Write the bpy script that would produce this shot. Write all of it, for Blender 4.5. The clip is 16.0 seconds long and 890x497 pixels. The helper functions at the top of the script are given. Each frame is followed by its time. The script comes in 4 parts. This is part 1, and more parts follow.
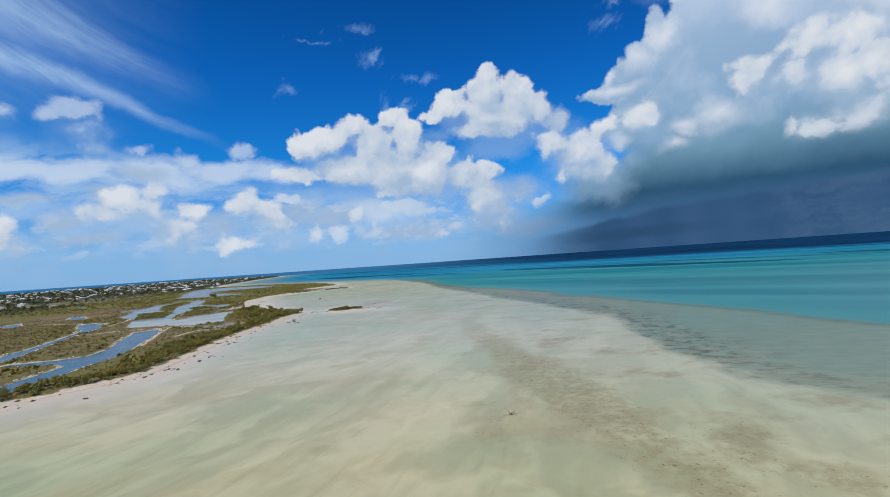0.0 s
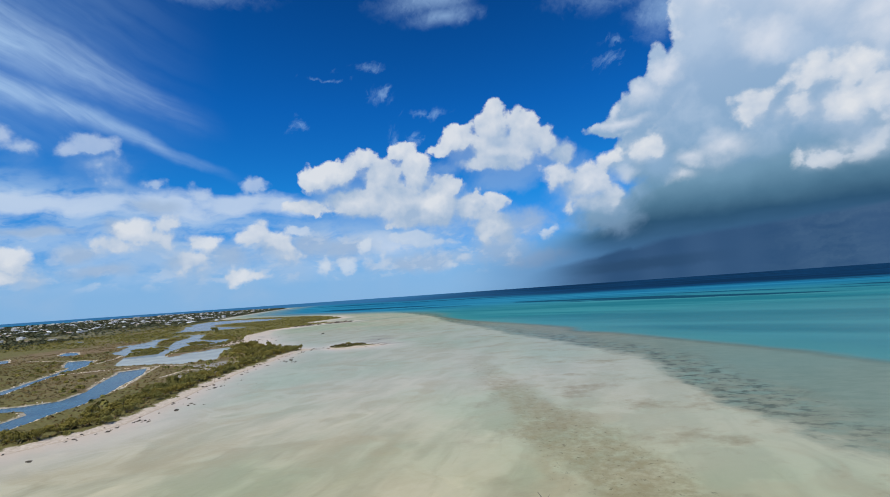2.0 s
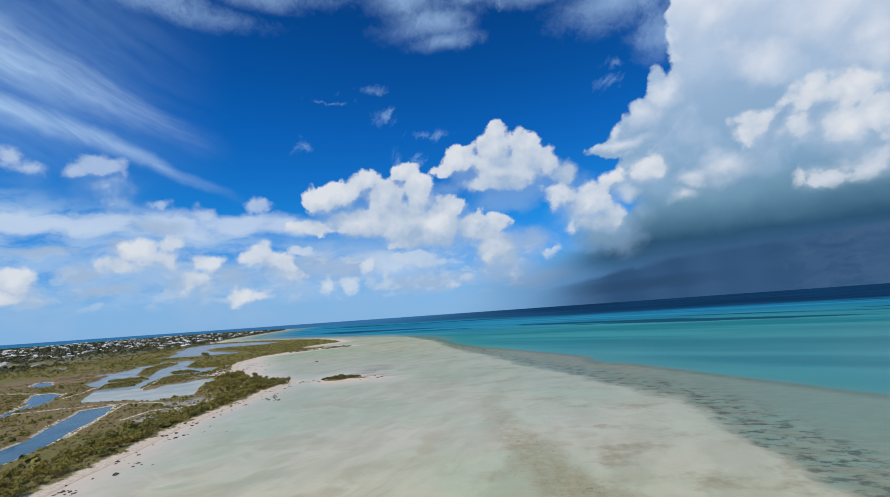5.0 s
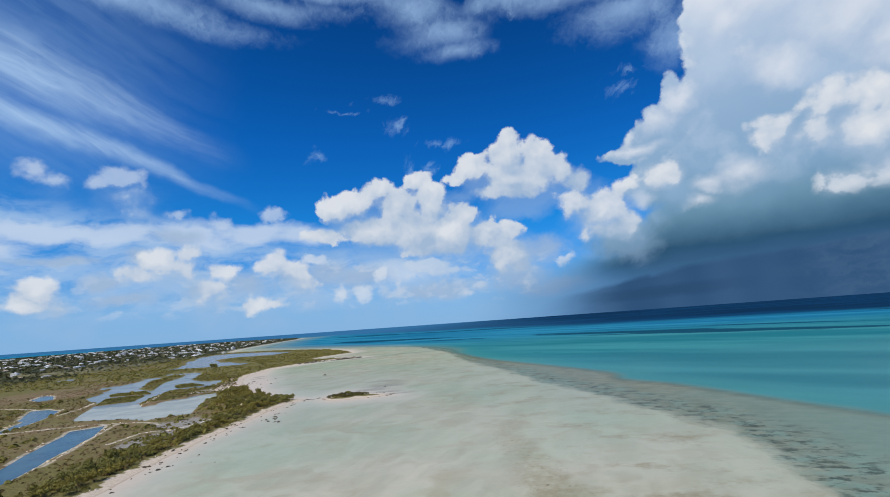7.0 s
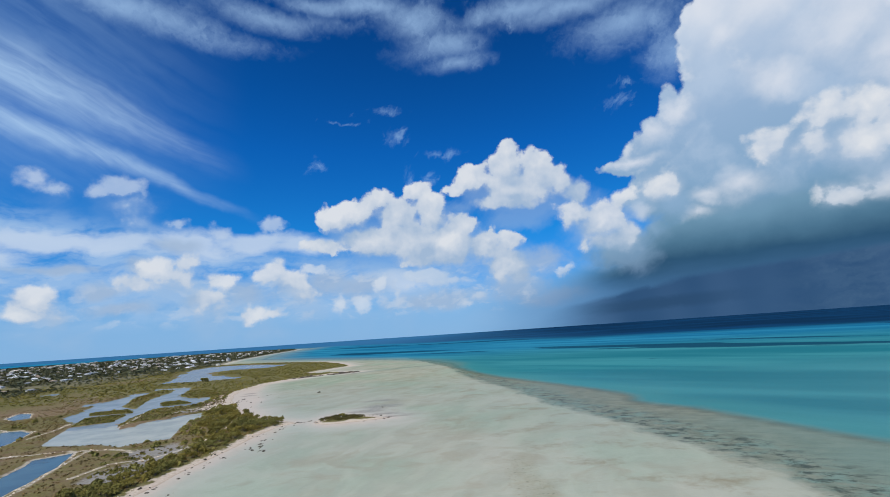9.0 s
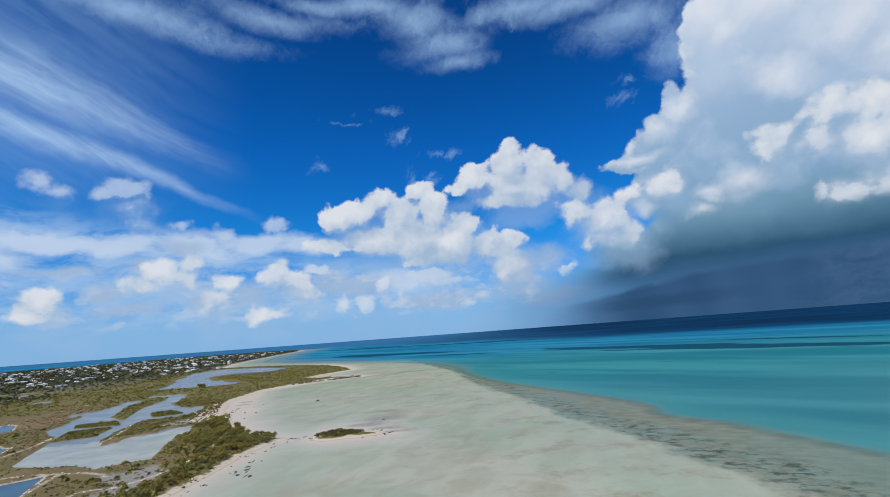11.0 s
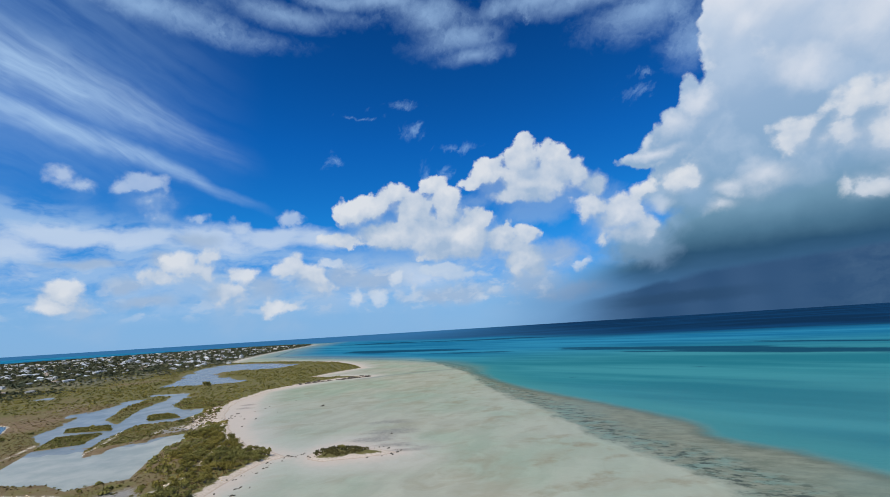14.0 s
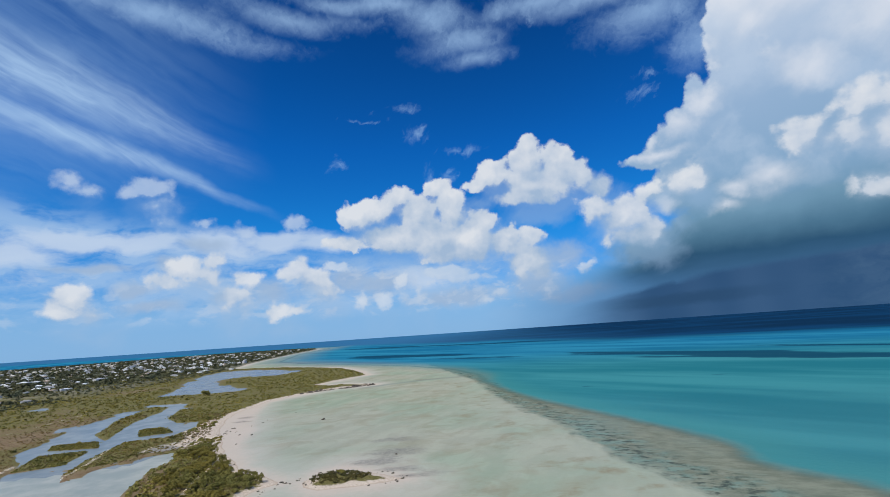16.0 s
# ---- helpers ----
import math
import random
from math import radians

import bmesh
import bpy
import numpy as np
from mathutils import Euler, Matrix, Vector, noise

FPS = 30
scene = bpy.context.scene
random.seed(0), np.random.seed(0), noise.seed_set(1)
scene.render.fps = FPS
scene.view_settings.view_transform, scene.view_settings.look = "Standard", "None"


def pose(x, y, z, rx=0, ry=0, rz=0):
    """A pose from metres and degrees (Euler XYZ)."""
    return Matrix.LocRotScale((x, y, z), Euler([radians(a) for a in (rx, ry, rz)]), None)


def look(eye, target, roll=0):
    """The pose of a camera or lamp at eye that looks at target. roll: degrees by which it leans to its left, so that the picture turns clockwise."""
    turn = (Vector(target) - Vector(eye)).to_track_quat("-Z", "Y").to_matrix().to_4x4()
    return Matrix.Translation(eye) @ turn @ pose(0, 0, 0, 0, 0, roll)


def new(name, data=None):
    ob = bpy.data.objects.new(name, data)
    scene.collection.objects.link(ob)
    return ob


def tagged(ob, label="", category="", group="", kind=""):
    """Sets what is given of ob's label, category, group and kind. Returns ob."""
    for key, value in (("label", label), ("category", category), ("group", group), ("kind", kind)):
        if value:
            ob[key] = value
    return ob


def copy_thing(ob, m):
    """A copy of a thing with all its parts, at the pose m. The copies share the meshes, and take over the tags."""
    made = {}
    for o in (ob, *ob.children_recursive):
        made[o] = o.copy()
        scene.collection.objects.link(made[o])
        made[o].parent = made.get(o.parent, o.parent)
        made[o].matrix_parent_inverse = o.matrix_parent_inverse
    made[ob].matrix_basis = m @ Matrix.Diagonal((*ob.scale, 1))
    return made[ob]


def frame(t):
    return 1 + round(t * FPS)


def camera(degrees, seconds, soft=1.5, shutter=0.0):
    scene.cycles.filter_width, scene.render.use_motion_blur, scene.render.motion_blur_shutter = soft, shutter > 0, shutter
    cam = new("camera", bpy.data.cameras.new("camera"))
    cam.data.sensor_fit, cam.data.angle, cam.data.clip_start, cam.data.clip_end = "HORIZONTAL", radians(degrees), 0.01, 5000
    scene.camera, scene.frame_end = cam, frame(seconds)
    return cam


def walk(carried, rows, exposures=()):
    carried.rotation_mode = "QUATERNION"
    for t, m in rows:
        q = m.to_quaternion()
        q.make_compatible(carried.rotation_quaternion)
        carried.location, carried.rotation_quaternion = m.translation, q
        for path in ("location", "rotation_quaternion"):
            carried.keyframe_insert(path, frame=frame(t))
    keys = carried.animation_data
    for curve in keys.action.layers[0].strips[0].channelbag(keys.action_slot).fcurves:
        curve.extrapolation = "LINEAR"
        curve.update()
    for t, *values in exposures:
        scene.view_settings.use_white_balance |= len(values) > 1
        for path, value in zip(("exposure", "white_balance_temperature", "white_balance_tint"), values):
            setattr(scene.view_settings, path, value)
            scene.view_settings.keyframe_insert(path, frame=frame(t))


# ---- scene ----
cam = camera(90.0, 16.0, soft=0.95)

# seconds, eye, heading, pitch, lean
PATH = [
    (0, (0.00, 0.00, 32.09), 4.04, 1.29, 3.92),
    (0.5, (-0.49, 4.45, 32.06), 4.21, 2.63, 3.70),
    (1, (-0.97, 9.01, 32.33), 4.37, 3.34, 3.91),
    (1.5, (-1.49, 13.73, 32.67), 4.33, 4.50, 3.95),
    (2, (-1.92, 18.12, 33.04), 4.79, 5.40, 3.98),
    (2.5, (-2.42, 22.74, 33.35), 4.84, 6.34, 4.00),
    (3, (-2.75, 27.22, 33.95), 4.93, 6.82, 4.01),
    (3.5, (-3.41, 31.45, 34.66), 4.93, 7.38, 4.01),
    (6, (-4.97, 52.90, 37.87), 5.02, 8.98, 4.03),
    (6.5, (-5.53, 57.20, 38.37), 5.99, 10.08, 3.43),
    (7, (-6.27, 61.71, 39.29), 6.53, 9.11, 4.04),
    (7.5, (-7.15, 66.03, 40.16), 6.55, 9.05, 3.95),
    (8, (-8.17, 69.79, 40.86), 6.01, 9.59, 4.04),
    (8.5, (-9.13, 73.74, 41.65), 5.56, 10.11, 3.40),
    (9, (-9.96, 78.40, 42.56), 6.36, 10.42, 3.82),
    (11.5, (-13.80, 100.85, 47.28), 6.74, 10.30, 4.20),
    (12, (-14.80, 104.77, 48.10), 5.93, 10.12, 4.22),
    (12.5, (-15.46, 108.90, 48.91), 5.25, 9.96, 3.92),
    (13, (-15.98, 113.62, 49.82), 5.70, 10.10, 4.20),
    (13.5, (-16.48, 118.25, 50.68), 7.05, 9.67, 3.71),
    (14, (-17.44, 122.78, 51.48), 8.49, 9.79, 3.55),
    (14.5, (-18.49, 127.56, 52.71), 9.30, 9.92, 4.32),
    (15, (-19.45, 132.11, 53.80), 9.43, 9.79, 4.55),
    (15.5, (-20.48, 136.27, 54.57), 8.52, 9.54, 4.73),
    (16, (-21.76, 140.52, 55.03), 9.06, 10.16, 3.85),
]


def aim(eye, yaw, pitch, lean):
    a, b = radians(yaw), radians(pitch)
    far = (eye[0] - math.sin(a) * math.cos(b), eye[1] + math.cos(a) * math.cos(b), eye[2] + math.sin(b))
    return look(eye, far, -lean)


walk(cam, [(t, aim(eye, yaw, pitch, lean)) for t, eye, yaw, pitch, lean in PATH])

# ------------------------------------------------------------------ light
SUN_EL, SUN_AZ = 58.0, 205.0          # degrees; azimuth clockwise from +y
sun = new("sun", bpy.data.lights.new("sun", "SUN"))
sun.data.energy, sun.data.angle, sun.data.color = 3.6, radians(0.53), (1.0, 0.95, 0.87)
sun_way = Vector((math.sin(radians(SUN_AZ)) * math.cos(radians(SUN_EL)), math.cos(radians(SUN_AZ)) * math.cos(radians(SUN_EL)), math.sin(radians(SUN_EL))))
sun.matrix_world = look(sun_way * 100, (0, 0, 0))
scene.view_settings.exposure = 0.0


class Net:
    """Builds node trees in short calls."""

    def __init__(self, tree):
        self.tree, self.nodes, self.links = tree, tree.nodes, tree.links

    def add(self, kind):
        return self.nodes.new(kind)

    def put(self, socket, value):
        if isinstance(value, bpy.types.NodeSocket):
            self.links.new(value, socket)
        elif value is not None:
            if socket.type == "RGBA" and len(value) == 3:
                value = (*value, 1.0)
            socket.default_value = value

    def math(self, op, a, b=None, c=None, clamp=False):
        n = self.add("ShaderNodeMath")
        n.operation, n.use_clamp = op, clamp
        for s, v in zip(n.inputs, (a, b, c)):
            self.put(s, v)
        return n.outputs[0]

    def vec(self, op, a, b=None):
        n = self.add("ShaderNodeVectorMath")
        n.operation = op
        self.put(n.inputs[0], a)
        if op == "SCALE":
            self.put(n.inputs["Scale"], b)
        else:
            self.put(n.inputs[1], b)
        return n.outputs["Value"] if op in ("LENGTH", "DOT_PRODUCT", "DISTANCE") else n.outputs[0]

    def mix(self, f, a, b, blend="MIX"):
        n = self.add("ShaderNodeMix")
        n.data_type, n.blend_type = "RGBA", blend
        self.put(n.inputs[0], f)
        self.put(n.inputs[6], a)
        self.put(n.inputs[7], b)
        return n.outputs[2]

    def step(self, v, lo, hi, a=0.0, b=1.0):
        n = self.add("ShaderNodeMapRange")
        n.interpolation_type = "SMOOTHSTEP"
        for s, x in zip(n.inputs, (v, lo, hi, a, b)):
            self.put(s, x)
        return n.outputs[0]

    def noise(self, v, scale, detail=4.0, rough=0.55, colour=False, lac=2.0):
        n = self.add("ShaderNodeTexNoise")
        self.put(n.inputs["Vector"], v)
        n.inputs["Scale"].default_value, n.inputs["Detail"].default_value = scale, detail
        n.inputs["Roughness"].default_value, n.inputs["Lacunarity"].default_value = rough, lac
        return n.outputs["Color"] if colour else n.outputs["Fac"]

    def cells(self, v, scale, detail=3.0, rough=0.5):
        n = self.add("ShaderNodeTexVoronoi")
        n.feature, n.normalize = "F1", True
        self.put(n.inputs["Vector"], v)
        n.inputs["Scale"].default_value, n.inputs["Detail"].default_value, n.inputs["Roughness"].default_value = scale, detail, rough
        return n.outputs["Distance"]

    def ramp(self, f, stops):
        n = self.add("ShaderNodeValToRGB")
        e = n.color_ramp.elements
        while len(e) < len(stops):
            e.new(0.5)
        for q, (at, c) in zip(e, stops):
            q.position, q.color = at, (*c, 1.0)
        self.put(n.inputs[0], f)
        return n.outputs[0]

    def mapped(self, v, turn=0.0, size=(1, 1, 1)):
        """Coordinates whose unit is size long, along axes turned by so many degrees."""
        n = self.add("ShaderNodeMapping")
        n.vector_type = "TEXTURE"
        self.put(n.inputs["Vector"], v)
        n.inputs["Rotation"].default_value = (0, 0, radians(turn))
        n.inputs["Scale"].default_value = size
        return n.outputs[0]

    def attr(self, name):
        n = self.add("ShaderNodeAttribute")
        n.attribute_name = name
        return n.outputs["Fac"]


# clouds as ellipses of heading, height and half sizes in degrees
CUMULUS_MIDDLE = [(-20.5, 14.9, 2.1, 1.8), (-18.0, 15.6, 2.7, 1.8), (-14.8, 17.1, 2.0, 1.4), (-12.3, 14.8, 2.8, 2.6), (-9.8, 17.9, 2.0, 1.3), (-7.9, 15.6, 2.4, 2.6), (-10.6, 12.0, 3.9, 2.8),
                  (-16.1, 11.8, 4.2, 1.9), (-6.2, 11.1, 4.5, 2.8), (-4.1, 13.8, 1.8, 1.5), (-1.2, 10.4, 2.5, 2.5), (2.0, 10.9, 1.6, 1.6), (1.4, 8.2, 2.5, 2.7), (3.0, 6.3, 1.6, 1.4),
                  (-21.8, 11.6, 3.0, 0.9), (-8.5, 9.5, 4.4, 1.2)]
CUMULUS_UPPER = [(3.1, 21.5, 2.0, 1.3), (2.4, 20.2, 2.4, 2.0), (6.1, 19.8, 2.3, 1.8), (-1.8, 19.0, 2.7, 1.6), (3.7, 17.4, 5.0, 2.3), (9.0, 17.9, 2.1, 1.7), (11.0, 16.3, 1.8, 1.4),
                 (-4.6, 17.9, 2.0, 0.7), (2.4, 15.6, 4.6, 1.0)]
CUMULUS_SIDE = [(10.4, 12.8, 2.3, 1.7), (13.7, 11.6, 3.2, 2.5), (15.9, 10.2, 1.9, 2.4), (14.0, 9.3, 3.4, 1.4), (9.5, 14.0, 1.0, 0.8), (16.7, 14.4, 1.2, 0.9), (20.6, 14.5, 1.4, 1.2),
                (18.4, 12.3, 0.9, 0.6)]
CUMULUS_LOW = [(-39.7, 8.5, 1.6, 1.3), (-37.6, 7.4, 2.1, 1.6), (-41.2, 7.0, 1.4, 0.7), (-36.7, 8.9, 1.0, 0.9), (-35.4, 4.8, 1.9, 1.8), (-33.5, 4.0, 1.1, 0.9), (-33.1, 7.4, 1.5, 0.8),
               (-27.7, 7.8, 1.7, 1.6), (-25.9, 6.7, 2.1, 1.6), (-24.5, 5.7, 1.6, 1.1), (-30.1, 3.4, 1.3, 0.8), (-28.2, 3.1, 0.9, 0.5), (-49.4, 5.7, 1.3, 1.1), (-50.1, 4.0, 1.4, 0.7),
               (-47.7, 3.8, 1.1, 0.8)]
CLOUD_SCRAPS = [(-9.0, 6.9, 3.2, 1.1), (-6.1, 6.0, 2.9, 0.7), (-12.6, 5.1, 0.9, 1.6), (-15.2, 6.5, 0.9, 1.1), (-14.4, 4.5, 1.1, 1.0), (-17.6, 4.0, 1.3, 1.0), (-19.8, 4.3, 0.7, 1.0),
                (-2.4, 3.8, 1.6, 0.7), (3.5, 3.8, 0.8, 0.4), (-22.8, 8.4, 1.9, 0.7), (9.1, 6.3, 1.0, 0.7)]
CLOUD_FAINT = [(-45.2, 16.7, 1.4, 1.3), (-43.3, 17.0, 2.1, 1.4), (-42.4, 15.2, 2.0, 1.5), (-41.3, 13.4, 2.0, 1.1), (-38.2, 13.6, 1.4, 0.9), (-33.4, 13.1, 1.3, 0.8), (-27.8, 13.8, 1.3, 0.7),
               (-50.2, 16.9, 0.9, 0.7), (-49.0, 15.8, 1.1, 0.6)]
CLOUD_BAND = [(-49.0, 10.7, 4.8, 1.2), (-43.8, 10.9, 4.7, 1.2), (-36.2, 11.3, 5.0, 1.3), (-29.7, 11.8, 5.0, 1.2), (-24.5, 11.6, 4.0, 1.1), (-11.9, 6.6, 4.4, 1.0), (-54.8, 9.6, 4.6, 1.4)]
CLOUD_GREY = [(-40.8, 8.3, 1.8, 0.8), (-48.0, 8.0, 3.7, 0.5), (-37.8, 10.9, 2.5, 0.9), (-44.4, 5.9, 2.3, 0.9), (-30.8, 5.8, 2.7, 1.7), (-21.8, 7.0, 4.1, 2.1), (-42.5, 4.2, 3.3, 0.7),
              (-17.7, 6.2, 4.2, 1.4), (-7.7, 3.9, 6.5, 1.3), (2.6, 5.0, 4.3, 2.1), (5.0, 7.7, 4.3, 2.1), (-49.7, 4.8, 1.5, 1.3), (6.7, 3.3, 4.8, 1.1)]
WISPS = [(-11.9, 24.5, 2.0, 1.1), (-13.7, 27.5, 3.1, 0.7), (-18.7, 26.3, 3.7, 0.3), (-5.9, 22.4, 3.9, 0.6), (17.2, 25.3, 2.3, 1.0), (18.8, 26.8, 2.0, 0.5), (-22.7, 20.9, 1.3, 1.4),
         (-10.6, 19.3, 0.8, 1.6), (-8.0, 19.5, 1.1, 1.4)]
VEIL = [(-28.1, 37.3, 7.8, 1.2), (-8.8, 38.3, 5.7, 2.0), (-4.9, 35.3, 4.9, 2.0), (-2.7, 32.6, 4.0, 1.2), (5.9, 37.8, 9.4, 1.2), (20.2, 33.7, 5.9, 2.2), (24.1, 29.6, 3.0, 2.2),
        (-44.5, 34.2, 13.2, 1.1), (-16.8, 39.3, 11.1, 0.9), (13.5, 37.0, 11.6, 1.2)]
TOWER = [(31.2, 34.8, 3.5, 5.2), (28.1, 27.8, 3.0, 4.3), (28.1, 21.3, 4.3, 4.6), (21.1, 18.6, 3.6, 2.3), (18.5, 17.8, 2.8, 0.9), (22.1, 20.7, 2.2, 1.6), (23.4, 23.2, 0.9, 1.6),
         (28.8, 11.9, 9.6, 5.4), (21.7, 13.6, 5.3, 3.2), (37.1, 18.4, 7.9, 11.5), (45.9, 15.0, 6.5, 11.7), (40.9, 36.8, 10.4, 7.1), (24.9, 7.5, 14.1, 3.8), (43.8, 3.4, 9.1, 5.6), (33.5, 31.0, 5.0, 6.0), (26.5, 16.5, 5.0, 3.6)]
TOWER_WHITE = [(37.0, 18.1, 1.9, 1.6), (39.6, 18.0, 1.5, 1.3), (31.8, 16.3, 1.6, 1.4), (33.6, 15.5, 1.5, 1.2), (35.6, 15.2, 2.1, 1.8), (38.6, 14.6, 2.2, 2.4), (39.5, 11.0, 2.2, 2.5),
               (37.0, 10.6, 2.2, 1.2), (41.0, 14.8, 1.1, 3.0), (42.9, 13.1, 2.0, 3.8)]
TOWER_GLOW = [(23.6, 22.8, 1.4, 1.1), (20.8, 21.0, 2.1, 1.2), (18.2, 18.2, 2.8, 0.6), (28.2, 31.7, 2.2, 2.4), (29.4, 29.0, 1.8, 1.4), (33.0, 30.4, 3.4, 1.7), (39.8, 25.8, 4.7, 2.8),
              (42.3, 22.1, 2.1, 2.3), (42.0, 20.2, 1.8, 1.9), (33.7, 23.0, 2.8, 1.6), (28.3, 13.4, 2.0, 1.4), (25.4, 13.0, 1.8, 0.8), (24.0, 11.4, 1.4, 0.7), (20.6, 14.5, 1.7, 1.3), (18.4, 12.3, 1.2, 0.8)]


def make_world():
    world = bpy.data.worlds.new("sky")
    world.use_nodes = True
    scene.world = world
    n = Net(world.node_tree)
    n.nodes.clear()
    way = n.add("ShaderNodeTexCoord").outputs["Generated"]
    sep = n.add("ShaderNodeSeparateXYZ")
    n.put(sep.inputs[0], way)
    x, y, z = sep.outputs
    az = n.math("MULTIPLY", n.math("ARCTAN2", x, y), 57.2958)
    el = n.math("MULTIPLY", n.math("ARCSINE", z), 57.2958)
    comb = n.add("ShaderNodeCombineXYZ")
    n.put(comb.inputs[0], az)
    n.put(comb.inputs[1], el)
    p = comb.outputs[0]

    def add(*v):
        out = v[0]
        for w in v[1:]:
            out = n.math("ADD", out, w)
        return out

    def mul(*v):
        out = v[0]
        for w in v[1:]:
            out = n.math("MULTIPLY", out, w)
        return out

    def centred(v, gain):
        return n.math("MULTIPLY", n.math("SUBTRACT", v, 0.5), gain)

    # clear sky
    sky = n.add("ShaderNodeTexSky")
    sky.sky_type, sky.sun_disc = "NISHITA", False
    sky.sun_elevation, sky.sun_rotation = radians(SUN_EL), radians(SUN_AZ)
    sky.air_density, sky.dust_density, sky.ozone_density = 1.0, 0.0, 3.0
    tint = n.ramp(n.math("DIVIDE", el, 60.0, clamp=True),
                  [(0.0, (0.25, 0.50, 1.0)), (0.05, (0.25, 0.58, 1.10)), (0.2, (0.06, 0.66, 1.24)), (0.38, (0.03, 0.54, 1.20)), (0.6, (0.02, 0.37, 0.86)), (1.0, (0.03, 0.32, 0.72))])
    col = n.mix(1.0, n.vec("SCALE", sky.outputs[0], 0.1), tint, "MULTIPLY")

    # shapes shared by all the clouds, at each place and a step towards the light
    curl = n.vec("SCALE", n.vec("SUBTRACT", n.noise(p, 0.24, 6.0, 0.58, colour=True), (0.5, 0.5, 0.5)), 3.2)

    def heaps(at):
        puffs = n.cells(n.vec("ADD", at, n.vec("SCALE", curl, 0.5)), 0.55, 1.0, 0.5)
        rolls = n.noise(n.vec("ADD", at, n.vec("SCALE", curl, 0.3)), 0.30, 5.0, 0.52)
        return add(n.math("MULTIPLY", n.math("SUBTRACT", 0.42, puffs), 0.6), centred(rolls, 1.5))

    q = n.vec("ADD", p, curl)
    q1 = n.vec("ADD", q, (-1.1, 2.2, 0.0))
    lump0, lump1 = heaps(p), heaps(n.vec("ADD", p, (-0.4, 0.7, 0.0)))
    facing = n.math("SUBTRACT", lump0, lump1)
    fine = n.noise(p, 0.5, 7.0, 0.58)
    broad = n.noise(p, 0.12, 5.0, 0.55)
    patches = n.noise(n.vec("ADD", p, n.vec("SCALE", curl, 0.6)), 0.21, 4.0, 0.5)

    def field(blobs, at):
        out = None
        for a, e, ra, re in blobs:
            d = n.vec("LENGTH", n.vec("MULTIPLY", n.vec("SUBTRACT", at, (a, e, 0)), (1 / ra, 1 / re, 0)))
            out = d if out is None else n.math("SMOOTH_MIN", out, d, 0.3)
        return n.math("SUBTRACT", 1.0, out)

    def inward(blobs, at):
        """Degrees inside the outline of a heap of ellipses."""
        out = None
        for a, e, ra, re in blobs:
            r = math.sqrt(ra * re)
            d = n.vec("LENGTH", n.vec("MULTIPLY", n.vec("SUBTRACT", at, (a, e, 0)), (r / ra, r / re, 0)))
            d = n.math("SUBTRACT", d, r)
            out = d if out is None else n.math("SMOOTH_MIN", out, d, 0.9)
        return n.math("MULTIPLY", out, -1.0)

    def over(base, top, alpha):
        return n.mix(alpha, base, top)

    def cumulus(base, blobs, light, shade, strength, edge=0.4, puff=1.7, grow=0.1, mask=None, halo=0.4):
        base0, base1 = inward(blobs, q), inward(blobs, q1)
        if halo:
            dim = n.step(add(base1, centred(lacy, 1.6), centred(patches, 2.6)), -1.4, 1.4)
            base = over(base, (0.33, 0.49, 0.71), mul(dim, halo))
        f0 = add(base0, mul(lump0, puff), centred(fine, 1.5))
        tone = add(mul(n.math("SUBTRACT", base0, base1), 0.21), mul(facing, 0.62), 0.30, centred(fine, 0.3), centred(patches, 1.9))
        tone = n.math("ADD", tone, 0.0, clamp=True)
        wide = n.step(tone, 0.65, 0.2, edge, edge * 3.2)
        a = mul(n.step(add(f0, grow), -0.15, wide), strength)
        return over(base, n.mix(tone, shade, light), a if mask is None else mul(a, mask))

    def soft(base, blobs, at, wobble, lo, hi, colour, strength, mask=None):
        a = mul(n.step(add(field(blobs, at), wobble), lo, hi), strength)
        return over(base, colour, a if mask is None else mul(a, mask))

    # high streaks that fan down towards the west
    silk = n.vec("ADD", p, n.vec("SCALE", n.vec("SUBTRACT", n.noise(p, 0.08, 3.0, 0.5, colour=True), (0.5, 0.5, 0.5)), 4.0))
    fibre = n.noise(n.mapped(silk, -19.0, (26.0, 1.7, 1.0)), 1.0, 5.0, 0.52)
    threads = n.noise(n.mapped(silk, -24.0, (14.0, 0.7, 1.0)), 1.0, 4.0, 0.5)
    d = n.math("ADD", az, 52.5)

    def streak(top, drop, bow, half, tip):
        line = n.math("SUBTRACT", el, add(top, mul(d, -drop), mul(mul(d, n.math("MAXIMUM", d, 0.0)), -bow)))
        line = add(line, centred(broad, 3.0))
        width = n.step(d, -4.0, tip, half, half * 0.42)
        body = n.step(n.math("DIVIDE", n.math("ABSOLUTE", line), width), 1.5, 0.0)
        return mul(body, n.step(d, tip + 3.0, tip - 15.0))

    streaks = n.math("MAXIMUM", streak(25.9, 0.20, 0.004, 3.0, 20.0), streak(21.6, 0.19, 0.0057, 1.5, 22.0))
    streaks = mul(streaks, add(n.step(fibre, 0.28, 0.66, 0.35, 0.8), n.step(threads, 0.4, 0.7, 0.0, 0.25)))
    col = over(col, (0.42, 0.60, 0.84), mul(streaks, 0.78))

    col = over(col, (0.34, 0.56, 0.85), mul(n.step(az, -30.0, -52.0), n.step(el, 12.0, 20.0), n.step(fibre, 0.2, 0.7, 0.05, 0.24)))

    # thin veils overhead and small wisps
    veil_noise = n.noise(n.mapped(q, -14.0, (15.0, 3.6, 1.0)), 1.0, 7.0, 0.56)
